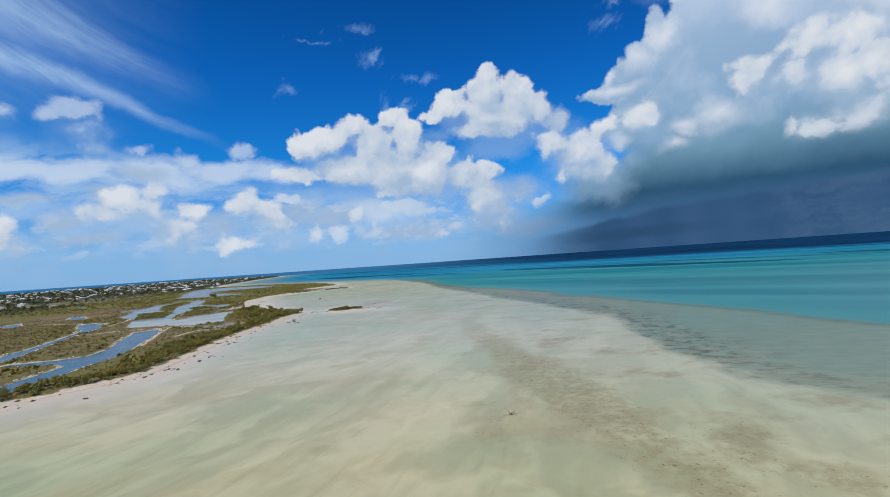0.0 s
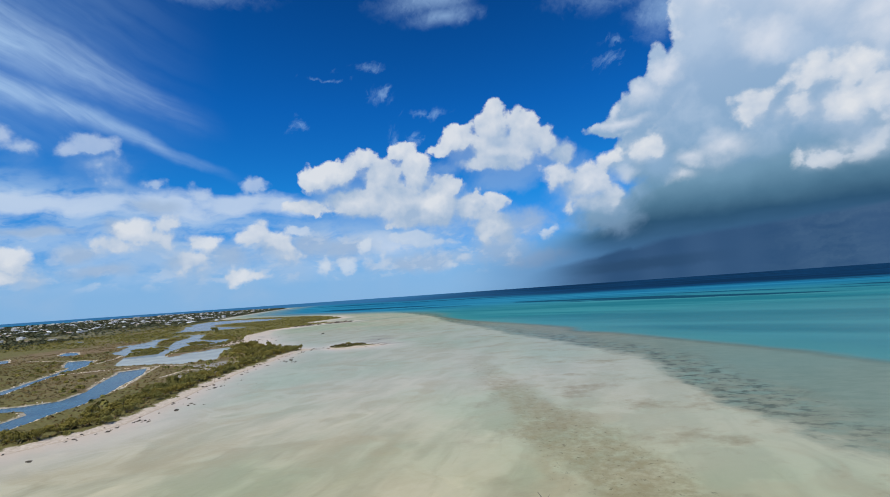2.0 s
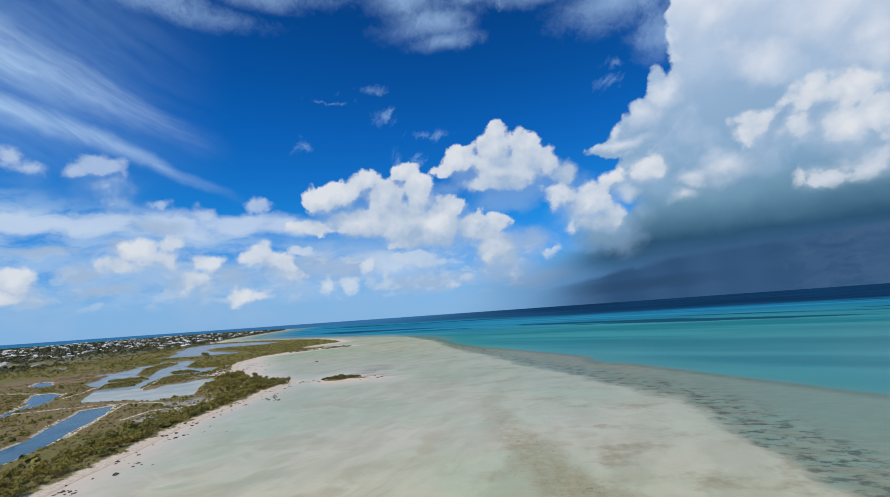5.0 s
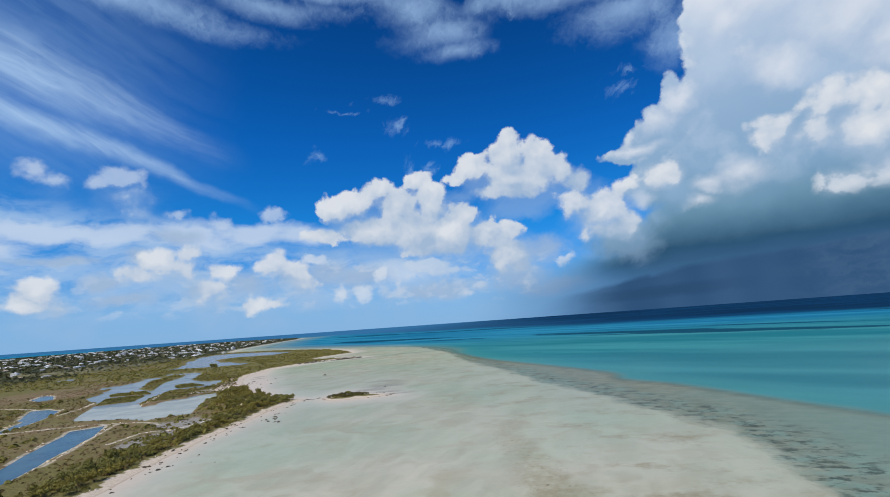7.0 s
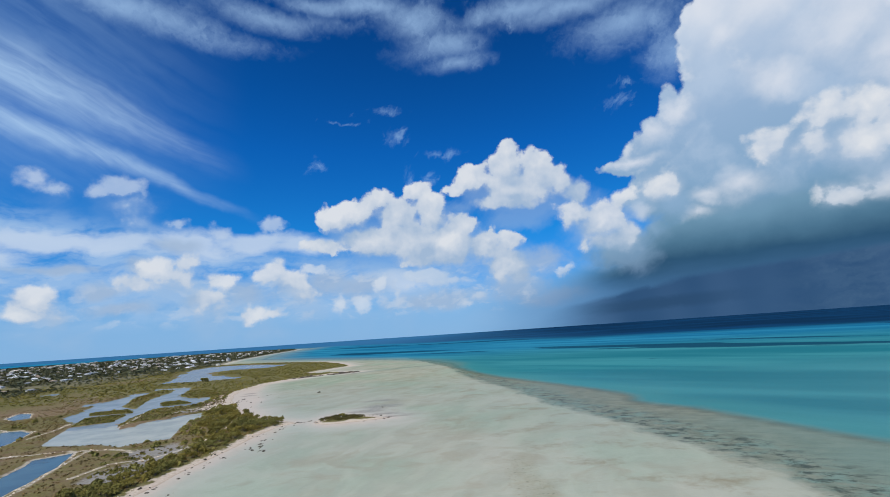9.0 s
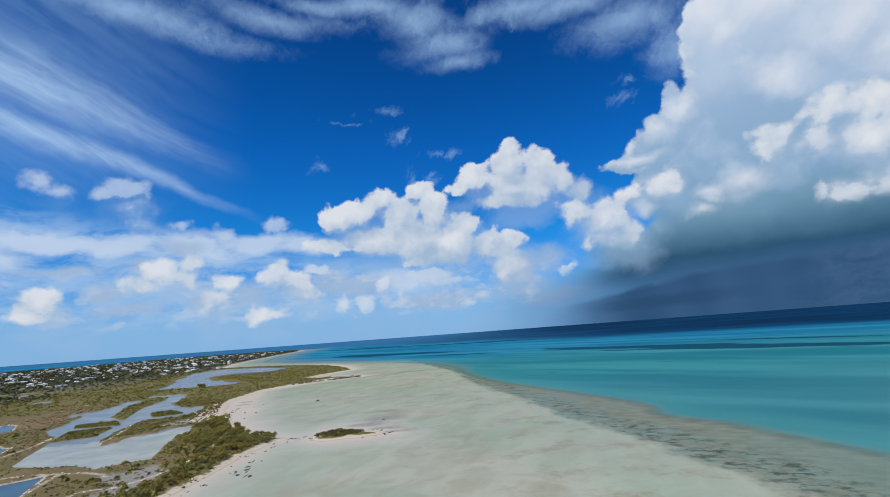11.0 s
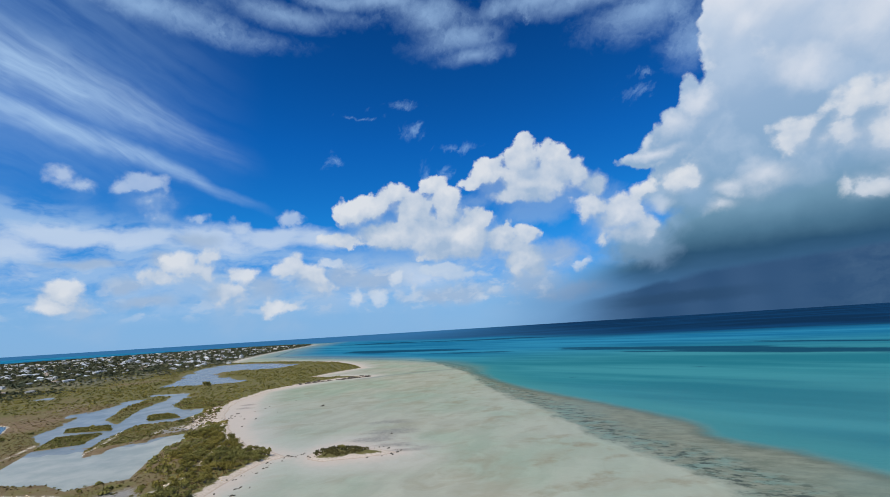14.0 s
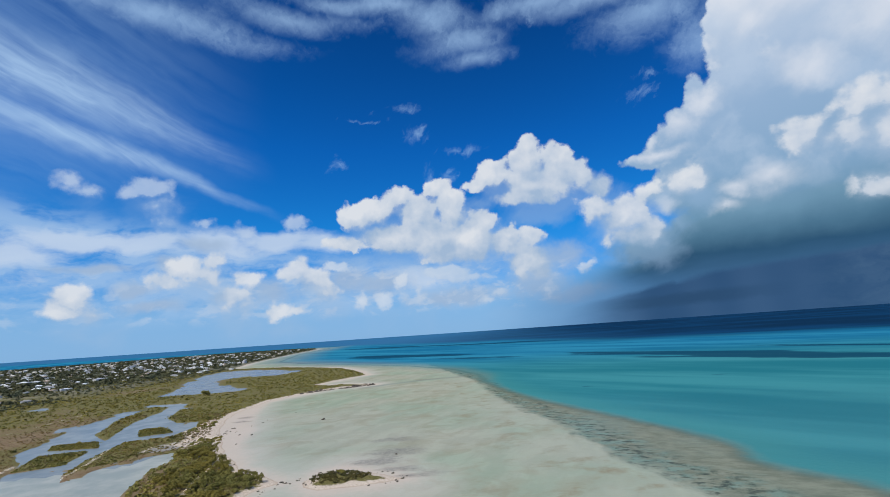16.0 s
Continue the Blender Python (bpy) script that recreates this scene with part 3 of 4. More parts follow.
def sea_material():
    m, n, b = surface("sea_water")
    p = place(n)
    drop, weed, ocean, meadow = n.attr("drop"), n.attr("weed"), n.attr("ocean"), n.attr("meadow")
    inner = n.attr("inner")
    broad = n.noise(p, 0.012, 5.0, 0.55)
    grain = n.noise(p, 0.35, 6.0, 0.65)
    south = n.attr("south")
    # bars and threads of sand drawn out by the wind, broken up by slow swirls
    swirl = n.vec("ADD", p, n.vec("SCALE", n.vec("SUBTRACT", n.noise(p, 0.02, 3.0, 0.5, colour=True), (0.5, 0.5, 0.5)), 9.0))
    near = n.step(south, 240.0, 70.0, 0.45, 1.0)
    bars = n.noise(n.mapped(swirl, WIND, (58.0, 11.0, 1.0)), 1.0, 4.0, 0.5)
    threads = n.noise(n.mapped(swirl, WIND + 4.0, (30.0, 2.6, 1.0)), 1.0, 5.0, 0.56)
    ribs = n.noise(n.mapped(swirl, WIND - 10.0, (22.0, 6.0, 1.0)), 1.0, 5.0, 0.55)
    sand = n.mix(n.math("MULTIPLY", n.step(bars, 0.62, 0.38), near), (0.44, 0.415, 0.335), (0.335, 0.325, 0.255))
    sand = n.mix(n.step(broad, 0.4, 0.62), sand, n.mix(1.0, sand, (0.83, 0.965, 0.92), "MULTIPLY"))
    sand = n.mix(n.math("MULTIPLY", n.step(threads, 0.54, 0.72), n.math("MULTIPLY", near, 0.36)), sand, n.mix(1.0, sand, (0.72, 0.71, 0.68), "MULTIPLY"))
    sand = n.mix(n.math("MULTIPLY", n.step(ribs, 0.46, 0.30), n.math("MULTIPLY", near, 0.5)), sand, n.mix(1.0, sand, (1.18, 1.15, 1.12), "MULTIPLY"))
    clouded = n.noise(n.mapped(swirl, 30.0, (40.0, 22.0, 1.0)), 1.0, 5.0, 0.55)
    sand = n.mix(n.math("MULTIPLY", n.step(clouded, 0.47, 0.68), 0.55), sand, (0.325, 0.285, 0.20))
    warm = n.step(south, 210.0, 40.0)
    sand = n.mix(warm, sand, n.mix(1.0, sand, (1.04, 0.98, 0.74), "MULTIPLY"))
    sand = n.mix(n.step(south, 120.0, 330.0, 0.0, 1.0), sand, n.mix(1.0, sand, (0.775, 0.825, 0.785), "MULTIPLY"))
    # pink-grey sand that falls dry by the land
    edge_in = n.math("ADD", n.attr("strand"), n.math("MULTIPLY", n.math("SUBTRACT", broad, 0.5), 26.0))
    sand = n.mix(n.step(edge_in, 32.0, 4.0, 0.0, 0.5), sand, (0.50, 0.45, 0.395))
    sand = n.mix(n.step(n.math("ADD", edge_in, n.math("MULTIPLY", n.math("SUBTRACT", grain, 0.5), 8.0)), 12.0, 1.0, 0.0, 0.75), sand, (0.52, 0.425, 0.345))
    sand = n.mix(n.math("MULTIPLY", n.math("SUBTRACT", grain, 0.35), 0.35, clamp=True), sand, n.mix(1.0, sand, (0.7, 0.72, 0.66), "MULTIPLY"))
    # green tinge and rusty stains before the belt
    sand = n.mix(n.step(inner, -60.0, 4.0, 0.0, 0.45), sand, (0.315, 0.345, 0.27))
    tufts = n.noise(p, 0.42, 8.0, 0.74)
    rust = n.noise(n.mapped(p, 100.0, (14.0, 22.0, 1.0)), 1.0, 7.0, 0.66)
    rusty = n.math("MULTIPLY", n.math("MULTIPLY", n.step(inner, -95.0, -30.0), n.step(inner, 6.0, -6.0)), n.step(rust, 0.50, 0.68))
    sand = n.mix(n.math("MULTIPLY", rusty, n.step(tufts, 0.36, 0.6, 0.45, 0.85)), sand, (0.225, 0.190, 0.115))
    # weed beds on the flat
    drift = n.noise(n.mapped(p, 110.0, (24.0, 13.0, 1.0)), 1.0, 6.0, 0.65)
    ragged = n.math("ADD", weed, n.math("MULTIPLY", n.math("SUBTRACT", drift, 0.5), 16.0))
    bed = n.math("MULTIPLY", n.math("MULTIPLY", n.step(ragged, 3.0, -4.0), n.step(tufts, 0.36, 0.62, 0.3, 1.0)), n.step(south, 240.0, 110.0, 0.4, 1.0))
    sand = n.mix(n.math("MULTIPLY", bed, 0.74), sand, (0.225, 0.188, 0.095))
    specks = n.math("MULTIPLY", n.step(n.noise(p, 0.75, 6.0, 0.76), 0.57, 0.66), n.step(ragged, 4.0, -2.0))
    sand = n.mix(n.math("MULTIPLY", specks, 0.75), sand, (0.085, 0.072, 0.035))
    smut = n.math("MULTIPLY", n.step(n.math("ADD", n.attr("smut"), n.math("MULTIPLY", n.math("SUBTRACT", rust, 0.5), 3.2)), -0.2, 0.6), n.step(tufts, 0.36, 0.6, 0.35, 1.0))
    sand = n.mix(n.math("MULTIPLY", smut, 0.7), sand, (0.155, 0.140, 0.125))
    tide = n.step(n.math("ADD", n.attr("tide"), n.math("MULTIPLY", tufts, 6.0)), 13.0, 4.0)
    sand = n.mix(n.math("MULTIPLY", tide, 0.55), sand, (0.17, 0.19, 0.17))
    # the belt of reef and grass: rocky clumps in green water first, then a dull grassy flat up to a dark lip
    wander = n.math("ADD", inner, n.math("MULTIPLY", n.math("SUBTRACT", drift, 0.5), 22.0))
    belt = n.step(wander, -5.0, 5.0)
    meadow_flat = n.mix(n.step(n.noise(n.mapped(p, -12.0, (9.0, 4.0, 1.0)), 1.0, 8.0, 0.72), 0.36, 0.64), (0.195, 0.205, 0.145), (0.112, 0.126, 0.084))
    meadow_flat = n.mix(n.step(broad, 0.42, 0.6, 0.0, 0.45), meadow_flat, (0.155, 0.215, 0.180))
    sand = n.mix(n.math("MULTIPLY", belt, n.step(south, 60.0, 190.0, 0.62, 0.9)), sand, meadow_flat)
    sand = n.mix(n.math("MULTIPLY", n.math("MULTIPLY", belt, n.step(south, 330.0, 190.0)), n.step(wander, 6.0, 30.0, 0.1, 0.5)), sand, (0.105, 0.205, 0.175))
    pools = n.noise(n.mapped(p, -8.0, (11.0, 7.0, 1.0)), 1.0, 6.0, 0.66)
    reef = n.math("MULTIPLY", n.step(wander, -4.0, 4.0), n.step(wander, 27.0, 12.0))
    reef = n.math("MULTIPLY", reef, n.step(south, 90.0, 170.0, 0.45, 1.0))
    sand = n.mix(n.math("MULTIPLY", reef, n.step(pools, 0.45, 0.62, 0.0, 0.7)), sand, (0.150, 0.240, 0.195))
    clumps = n.noise(n.mapped(p, -12.0, (6.0, 3.6, 1.0)), 1.0, 8.0, 0.72)
    sand = n.mix(n.math("MULTIPLY", reef, n.step(clumps, 0.49, 0.60, 0.0, 0.9)), sand, (0.040, 0.056, 0.044))
    few = n.math("MULTIPLY", n.step(clumps, 0.66, 0.72), n.step(wander, -22.0, -6.0))
    sand = n.mix(n.math("MULTIPLY", few, 0.7), sand, (0.075, 0.082, 0.055))
    rim = n.math("MULTIPLY", n.step(drop, -10.0, -3.0), n.step(drop, 3.0, -1.0))
    sand = n.mix(n.math("MULTIPLY", rim, n.step(pools, 0.35, 0.6, 0.35, 0.8)), sand, (0.095, 0.115, 0.085))
    # deep water; the far ocean's blues also carry painted storm shade and haze
    swash = n.noise(n.mapped(p, -35.0, (420.0, 75.0, 1.0)), 1.0, 5.0, 0.6)
    teal = n.mix(n.step(swash, 0.35, 0.66), (0.017, 0.145, 0.175), (0.042, 0.215, 0.235))
    teal = n.mix(n.math("MULTIPLY", n.step(drop, 40.0, 5.0), 0.5), teal, (0.05, 0.22, 0.21))
    far = n.step(drop, 250.0, 900.0)
    teal = n.mix(n.math("MULTIPLY", far, 0.6), teal, (0.008, 0.135, 0.215))
    teal = n.mix(n.step(south, 640.0, 1050.0, 0.0, 0.8), teal, n.mix(n.step(swash, 0.38, 0.62), (0.008, 0.115, 0.235), (0.020, 0.190, 0.310)))
    grass = n.step(n.math("ADD", meadow, n.math("MULTIPLY", n.math("SUBTRACT", n.noise(n.mapped(p, -32.0, (260.0, 60.0, 1.0)), 1.0, 6.0, 0.65), 0.5), 2.6)), 0.25, 0.5)
    teal = n.mix(n.math("MULTIPLY", grass, 0.85), teal, (0.007, 0.045, 0.085))
    # far ocean: the storm's shadow and dark reflection are painted into these navy tones
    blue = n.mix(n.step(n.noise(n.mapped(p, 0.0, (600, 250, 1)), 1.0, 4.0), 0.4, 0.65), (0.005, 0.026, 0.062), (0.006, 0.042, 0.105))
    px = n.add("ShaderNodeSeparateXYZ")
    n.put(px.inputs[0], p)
    # out of that shadow to the west: paler blue with distance haze mixed in
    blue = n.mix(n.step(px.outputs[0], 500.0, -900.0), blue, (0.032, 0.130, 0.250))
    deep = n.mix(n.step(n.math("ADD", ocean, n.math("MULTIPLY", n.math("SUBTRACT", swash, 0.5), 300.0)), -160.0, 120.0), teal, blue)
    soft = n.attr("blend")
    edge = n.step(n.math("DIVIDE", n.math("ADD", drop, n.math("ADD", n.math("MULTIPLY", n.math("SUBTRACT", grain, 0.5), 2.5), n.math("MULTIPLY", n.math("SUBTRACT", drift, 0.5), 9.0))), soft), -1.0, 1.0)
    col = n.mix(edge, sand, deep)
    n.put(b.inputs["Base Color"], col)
    b.inputs["Roughness"].default_value = 0.32
    b.inputs["IOR"].default_value = 1.33
    n.put(b.inputs["Specular IOR Level"], n.step(n.attr("south"), 520.0, 160.0, 0.0, 0.06))
    ripple = n.noise(n.mapped(p, 25.0, (3.0, 1.1, 1.0)), 1.0, 4.0, 0.6)
    bump(n, b, ripple, 0.25, 0.25)
    return m


def pond_material(name, shallow, deep):
    m, n, b = surface(name)
    p = place(n)
    spots = n.noise(p, 0.06, 6.0, 0.6)
    n.put(b.inputs["Base Color"], n.mix(n.step(spots, 0.35, 0.65), shallow, deep))
    b.inputs["Roughness"].default_value, b.inputs["IOR"].default_value = 0.22, 1.33
    b.inputs["Specular IOR Level"].default_value = 0.09
    bump(n, b, n.noise(p, 1.2, 3.0), 0.08, 0.1)
    return m


def ground_material():
    m, n, b = surface("marsh_ground")
    p = place(n)
    sea, wet, mud, trail, green, town = (n.attr(a) for a in ("sea", "wet", "mud", "trail", "green", "town"))
    neat = n.attr("neat")
    big, mid, small = n.noise(p, 0.03, 5.0, 0.6), n.noise(p, 0.16, 6.0, 0.65), n.noise(p, 1.1, 6.0, 0.7)
    earth = n.mix(n.step(mid, 0.35, 0.68), (0.145, 0.095, 0.050), (0.25, 0.18, 0.108))
    scrub = n.mix(n.step(small, 0.35, 0.65), (0.090, 0.082, 0.022), (0.175, 0.150, 0.055))
    cover = n.step(n.math("ADD", green, n.math("MULTIPLY", n.math("SUBTRACT", n.math("ADD", mid, n.math("MULTIPLY", small, 0.5)), 0.75), 1.3)), 0.25, 0.75)
    col = n.mix(cover, earth, scrub)
    col = n.mix(n.step(town, 0.2, 0.8), col, n.mix(n.step(mid, 0.35, 0.6), (0.065, 0.072, 0.042), (0.18, 0.165, 0.115)))
    flat = n.mix(n.step(small, 0.3, 0.7), (0.20, 0.185, 0.165), (0.31, 0.29, 0.265))
    col = n.mix(n.math("MULTIPLY", n.step(n.math("ADD", mud, n.math("MULTIPLY", n.math("SUBTRACT", small, 0.5), 5.0)), -1.5, 2.0), 0.9), col, flat)
    bank = n.mix(n.step(small, 0.3, 0.6), (0.30, 0.25, 0.19), (0.52, 0.46, 0.38))
    bankmask = n.math("MULTIPLY", n.step(n.math("ADD", neat, n.math("MULTIPLY", n.math("SUBTRACT", mid, 0.5), 2.2)), -1.9, -1.1), n.step(mid, 0.38, 0.54))
    col = n.mix(n.math("MULTIPLY", bankmask, 0.8), col, bank)
    road = n.step(n.math("ADD", trail, n.math("MULTIPLY", n.math("SUBTRACT", small, 0.5), 2.2)), 1.5, 0.6)
    col = n.mix(n.math("MULTIPLY", road, n.step(mid, 0.40, 0.58, 0.1, 0.85)), col, bank)
    sand = n.mix(n.step(small, 0.3, 0.7), (0.43, 0.345, 0.265), (0.60, 0.51, 0.415))
    sand = n.mix(n.step(n.math("ADD", sea, n.math("MULTIPLY", mid, 2.0)), 2.2, 0.9), sand, (0.42, 0.335, 0.26))
    beach = n.step(n.math("ADD", n.math("MULTIPLY", sea, n.attr("beach")), n.math("MULTIPLY", n.math("SUBTRACT", mid, 0.5), 13.0)), 4.9, 3.4)
    col = n.mix(beach, col, sand)
    n.put(b.inputs["Base Color"], col)
    b.inputs["Roughness"].default_value = 0.95
    b.inputs["Specular IOR Level"].default_value = 0.15
    bump(n, b, n.math("ADD", small, mid), 0.7, 0.6)
    return m


def leaf_material(name, dark, light):
    m, n, b = surface(name)
    g = n.add("ShaderNodeNewGeometry")
    info = n.add("ShaderNodeObjectInfo").outputs["Random"]
    pick = n.math("ADD", n.math("MULTIPLY", g.outputs["Random Per Island"], 0.7), n.math("MULTIPLY", info, 0.3))
    patch = n.noise(g.outputs["Position"], 0.05, 3.0)
    col = n.mix(pick, dark, light)
    col = n.mix(n.step(patch, 0.4, 0.65), col, n.mix(1.0, col, (1.18, 1.03, 0.8), "MULTIPLY"))
    n.put(b.inputs["Base Color"], col)
    b.inputs["Roughness"].default_value = 0.8
    b.inputs["Specular IOR Level"].default_value = 0.12
    return m


def plain(name, low, high, scale=0.8, rough=0.85):
    """A matt surface with blotches between two tones, a little different on each object."""
    m, n, b = surface(name)
    p = place(n)
    f = n.step(n.noise(p, scale, 6.0, 0.65), 0.3, 0.7)
    col = n.mix(f, low, high)
    shade = n.math("ADD", n.math("MULTIPLY", n.add("ShaderNodeObjectInfo").outputs["Random"], 0.3), 0.82)
    n.put(b.inputs["Base Color"], n.mix(1.0, col, n.vec("SCALE", (1, 1, 1), shade), "MULTIPLY"))
    b.inputs["Roughness"].default_value = rough
    bump(n, b, n.noise(p, scale * 6, 4.0), 0.4, 0.1)
    return m


M_SEA, M_GROUND = sea_material(), ground_material()
M_CHANNEL = pond_material("channel_water", (0.045, 0.11, 0.16), (0.03, 0.08, 0.13))
M_POND = pond_material("pond_water", (0.34, 0.345, 0.29), (0.25, 0.27, 0.235))
M_POOL = pond_material("pool_water", (0.21, 0.235, 0.235), (0.145, 0.175, 0.19))
M_LAGOON = pond_material("lagoon_water", (0.17, 0.19, 0.205), (0.12, 0.145, 0.165))
M_LEAF = leaf_material("mangrove_leaves", (0.100, 0.098, 0.024), (0.235, 0.215, 0.064))
M_DARK_LEAF = leaf_material("salt_shrub_leaves", (0.045, 0.048, 0.020), (0.125, 0.118, 0.050))
M_SCRUB = leaf_material("dry_scrub", (0.115, 0.090, 0.036), (0.255, 0.195, 0.095))
M_TOWN_LEAF = leaf_material("town_trees", (0.042, 0.053, 0.030), (0.120, 0.125, 0.070))
M_BARK = plain("grey_bark", (0.10, 0.08, 0.06), (0.20, 0.17, 0.13), 3.0)
M_ROCK = plain("wet_limestone", (0.030, 0.024, 0.017), (0.105, 0.082, 0.058), 1.2)
M_WALL = plain("pale_render", (0.62, 0.60, 0.56), (0.80, 0.78, 0.74), 0.3)
M_ROOF_WHITE = plain("white_roof", (0.74, 0.74, 0.73), (0.88, 0.88, 0.87), 0.3, 0.6)
M_FAR = leaf_material("far_house_paint", (0.26, 0.25, 0.23), (0.86, 0.85, 0.83))
M_ROOF_GREY = plain("grey_shingles", (0.22, 0.21, 0.20), (0.34, 0.33, 0.31), 0.4)
M_ROOF_TAN = plain("tan_shingles", (0.30, 0.22, 0.16), (0.42, 0.33, 0.25), 0.4)

# ------------------------------------------------------------------ ground and water
XS = spread(-7000, -330, -60, 7000, 1.6, 1.035)
YS = spread(-3000, 90, 430, 7000, 1.6, 1.03)
GX, GY = np.meshgrid(XS, YS)
SEA, WET, MUD, TRAIL = survey(GX, GY)
NEAT = survey.neat
TOWN = np.clip((-GX - 470 - 0.12 * GY + 40 * sway(GX, GY, 90, 8)) / 60, 0, 1) * np.clip((GY - 560 + 0.05 * GX + 40 * sway(GX, GY, 90, 9)) / 60, 0, 1)
TOWN = np.maximum(TOWN, np.clip((GY - 1010) / 60, 0, 1))
belt_in = np.clip((26 - SEA) / 8, 0, 1)
GREEN = np.clip(0.66 + 0.55 * sway(GX, GY, 70, 5) + 0.6 * belt_in + 0.15 * np.clip((GY - 420) / 150, 0, 1), 0, 1)
for ring in BARS + [ISLET_GREEN]:
    GREEN = np.maximum(GREEN, np.clip(inside(GX, GY, ring) / 1.5, 0, 1) * 1.15)
BEACH = 1.0 + 0.8 * np.clip((GY - 640) / 60, 0, 1)
BEACH = np.where(np.hypot(GX + 215, (GY - 425) * 0.6) < 55, 0.2 + 0.8 * np.clip((np.hypot(GX + 215, (GY - 425) * 0.6) - 35) / 20, 0, 1), BEACH)
rise = np.clip(SEA * 0.14, -1.2, 0.75) + np.where(SEA > 4, 0.18 * sway(GX, GY, 6, 6), 0)
rise = np.where(TOWN > 0.5, rise + np.clip((SEA - 40) / 300, 0, 1) * (7 + 5 * sway(GX, GY, 400, 7)) * TOWN, rise)
Z = np.where(WET > -4, np.minimum(rise, np.clip(-WET * 0.22, -0.7, 0.8)), rise)
Z = np.where((MUD > 0) & (WET < -1), np.minimum(Z, 0.16), Z)
ground = sheet("ground", XS, YS, Z, {"sea": SEA, "wet": WET, "neat": NEAT, "mud": MUD, "trail": TRAIL, "green": GREEN, "town": TOWN, "beach": BEACH}, M_GROUND)
tagged(ground, "low marshy land with pale sand beach and brown scrub flats", "ground", kind="structure")

WXS, WYS = spread(-7000, -150, 150, 7000, 4.0, 1.035), spread(-3000, -20, 480, 7000, 4.0, 1.03)
WX, WY = np.meshgrid(WXS, WYS)
d_drop, s_drop = off_line(WX, WY, DROP)
DROPS = d_drop * s_drop
SHORE = -np.maximum(inside(WX, WY, LAND), inside(WX, WY, ISLET))
DROPS = np.where((WX < -950) & (WY > 1200), np.maximum(DROPS, SHORE - 40), DROPS)
d_oc, s_oc = off_line(WX, WY, OCEAN)
d_in, s_in = off_line(WX, WY, INNER)
INNERS = d_in * s_in
TIDES = off_line(WX, WY, TIDE_LINE)[0]
STRAND = np.maximum(SHORE - 16 * np.exp(-(np.hypot(WX + 222, (WY - 430) * 0.7) / 50) ** 2), 0)


def strip(line):
    """Distance outside a strip of changing half width."""
    best = np.full(WX.shape, 1e9)
    for (ax, ay, ar), (bx, by, br) in zip(line, line[1:]):
        s = np.clip(((WX - ax) * (bx - ax) + (WY - ay) * (by - ay)) / ((bx - ax) ** 2 + (by - ay) ** 2), 0, 1)
        best = np.minimum(best, np.hypot(WX - ax - s * (bx - ax), WY - ay - s * (by - ay)) - ar - s * (br - ar))
    return best


WEEDS = np.minimum(strip(WEED), np.min([np.hypot(WX - x, WY - y) - w for x, y, w in WEED_SPOTS], axis=0))


def patch(cx, cy, rx, ry, turn):
    c, s = math.cos(radians(turn)), math.sin(radians(turn))
    u, v = (WX - cx) * c + (WY - cy) * s, -(WX - cx) * s + (WY - cy) * c
    return 1.0 - np.hypot(u / rx, v / ry)


SMUT = np.max([patch(x, y, rx, ry, 10) for x, y, rx, ry in SMUTS], axis=0)
MEADOW = np.max([patch(250, 745, 360, 62, -47), patch(400, 800, 260, 26, -47), patch(27, 539, 9, 3, 0), patch(146, 574, 14, 3, 0), patch(-260, 1120, 260, 70, -25), patch(-120, 1560, 420, 70, -20), patch(-480, 1720, 300, 80, -20), patch(-120, 960, 160, 30, -25), patch(700, 600, 300, 60, -50), patch(900, 950, 300, 60, -45)], axis=0)
BLEND = 7.0 + np.clip((WY - 560) / 6, 0, 120)
water = sheet("water", WXS, WYS, np.zeros_like(WX), {"drop": DROPS, "strand": STRAND, "weed": WEEDS, "inner": INNERS, "tide": TIDES, "smut": SMUT, "ocean": d_oc * s_oc, "meadow": MEADOW, "blend": BLEND, "south": WY}, M_SEA)
tagged(water, "clear shallow sea over pale sand, turquoise beyond a drop-off", "sea", kind="structure")


LEVEL = [0.05]


def pond(name, ring, material, label):
    """A flat sheet of inland water, a little wider than its banks."""
    xs = np.arange(min(p[0] for p in ring) - 12, max(p[0] for p in ring) + 16, 4.0)
    ys = np.arange(min(p[1] for p in ring) - 12, max(p[1] for p in ring) + 16, 4.0)
    gx, gy = np.meshgrid(xs, ys)
    LEVEL[0] += 0.006
    ob = sheet(name, xs, ys, np.full(gx.shape, LEVEL[0]), {}, material, keep=inside(gx, gy, ring) > -7.0)
    return tagged(ob, label, name, kind="structure")


for ring in PONDS["channel"]:
    pond("channel", ring, M_CHANNEL, "narrow channel of dark blue still water between banks")
for ring in PONDS["pond"]:
    pond("pond", ring, M_POND if ring is POND_BIG else M_POOL, "shallow grey silty pond in the marsh")
pond("lagoon", LAGOON, M_LAGOON, "wide shallow lagoon behind the green point")


def land_z(x, y):
    """Ground height by the grid."""
    i = int(np.clip(np.searchsorted(XS, x) - 1, 0, len(XS) - 2))
    j = int(np.clip(np.searchsorted(YS, y) - 1, 0, len(YS) - 2))
    u, v = (x - XS[i]) / (XS[i + 1] - XS[i]), (y - YS[j]) / (YS[j + 1] - YS[j])
    return float((Z[j, i] * (1 - u) + Z[j, i + 1] * u) * (1 - v) + (Z[j + 1, i] * (1 - u) + Z[j + 1, i + 1] * u) * v)


# ------------------------------------------------------------------ plants
rng = np.random.default_rng(5)


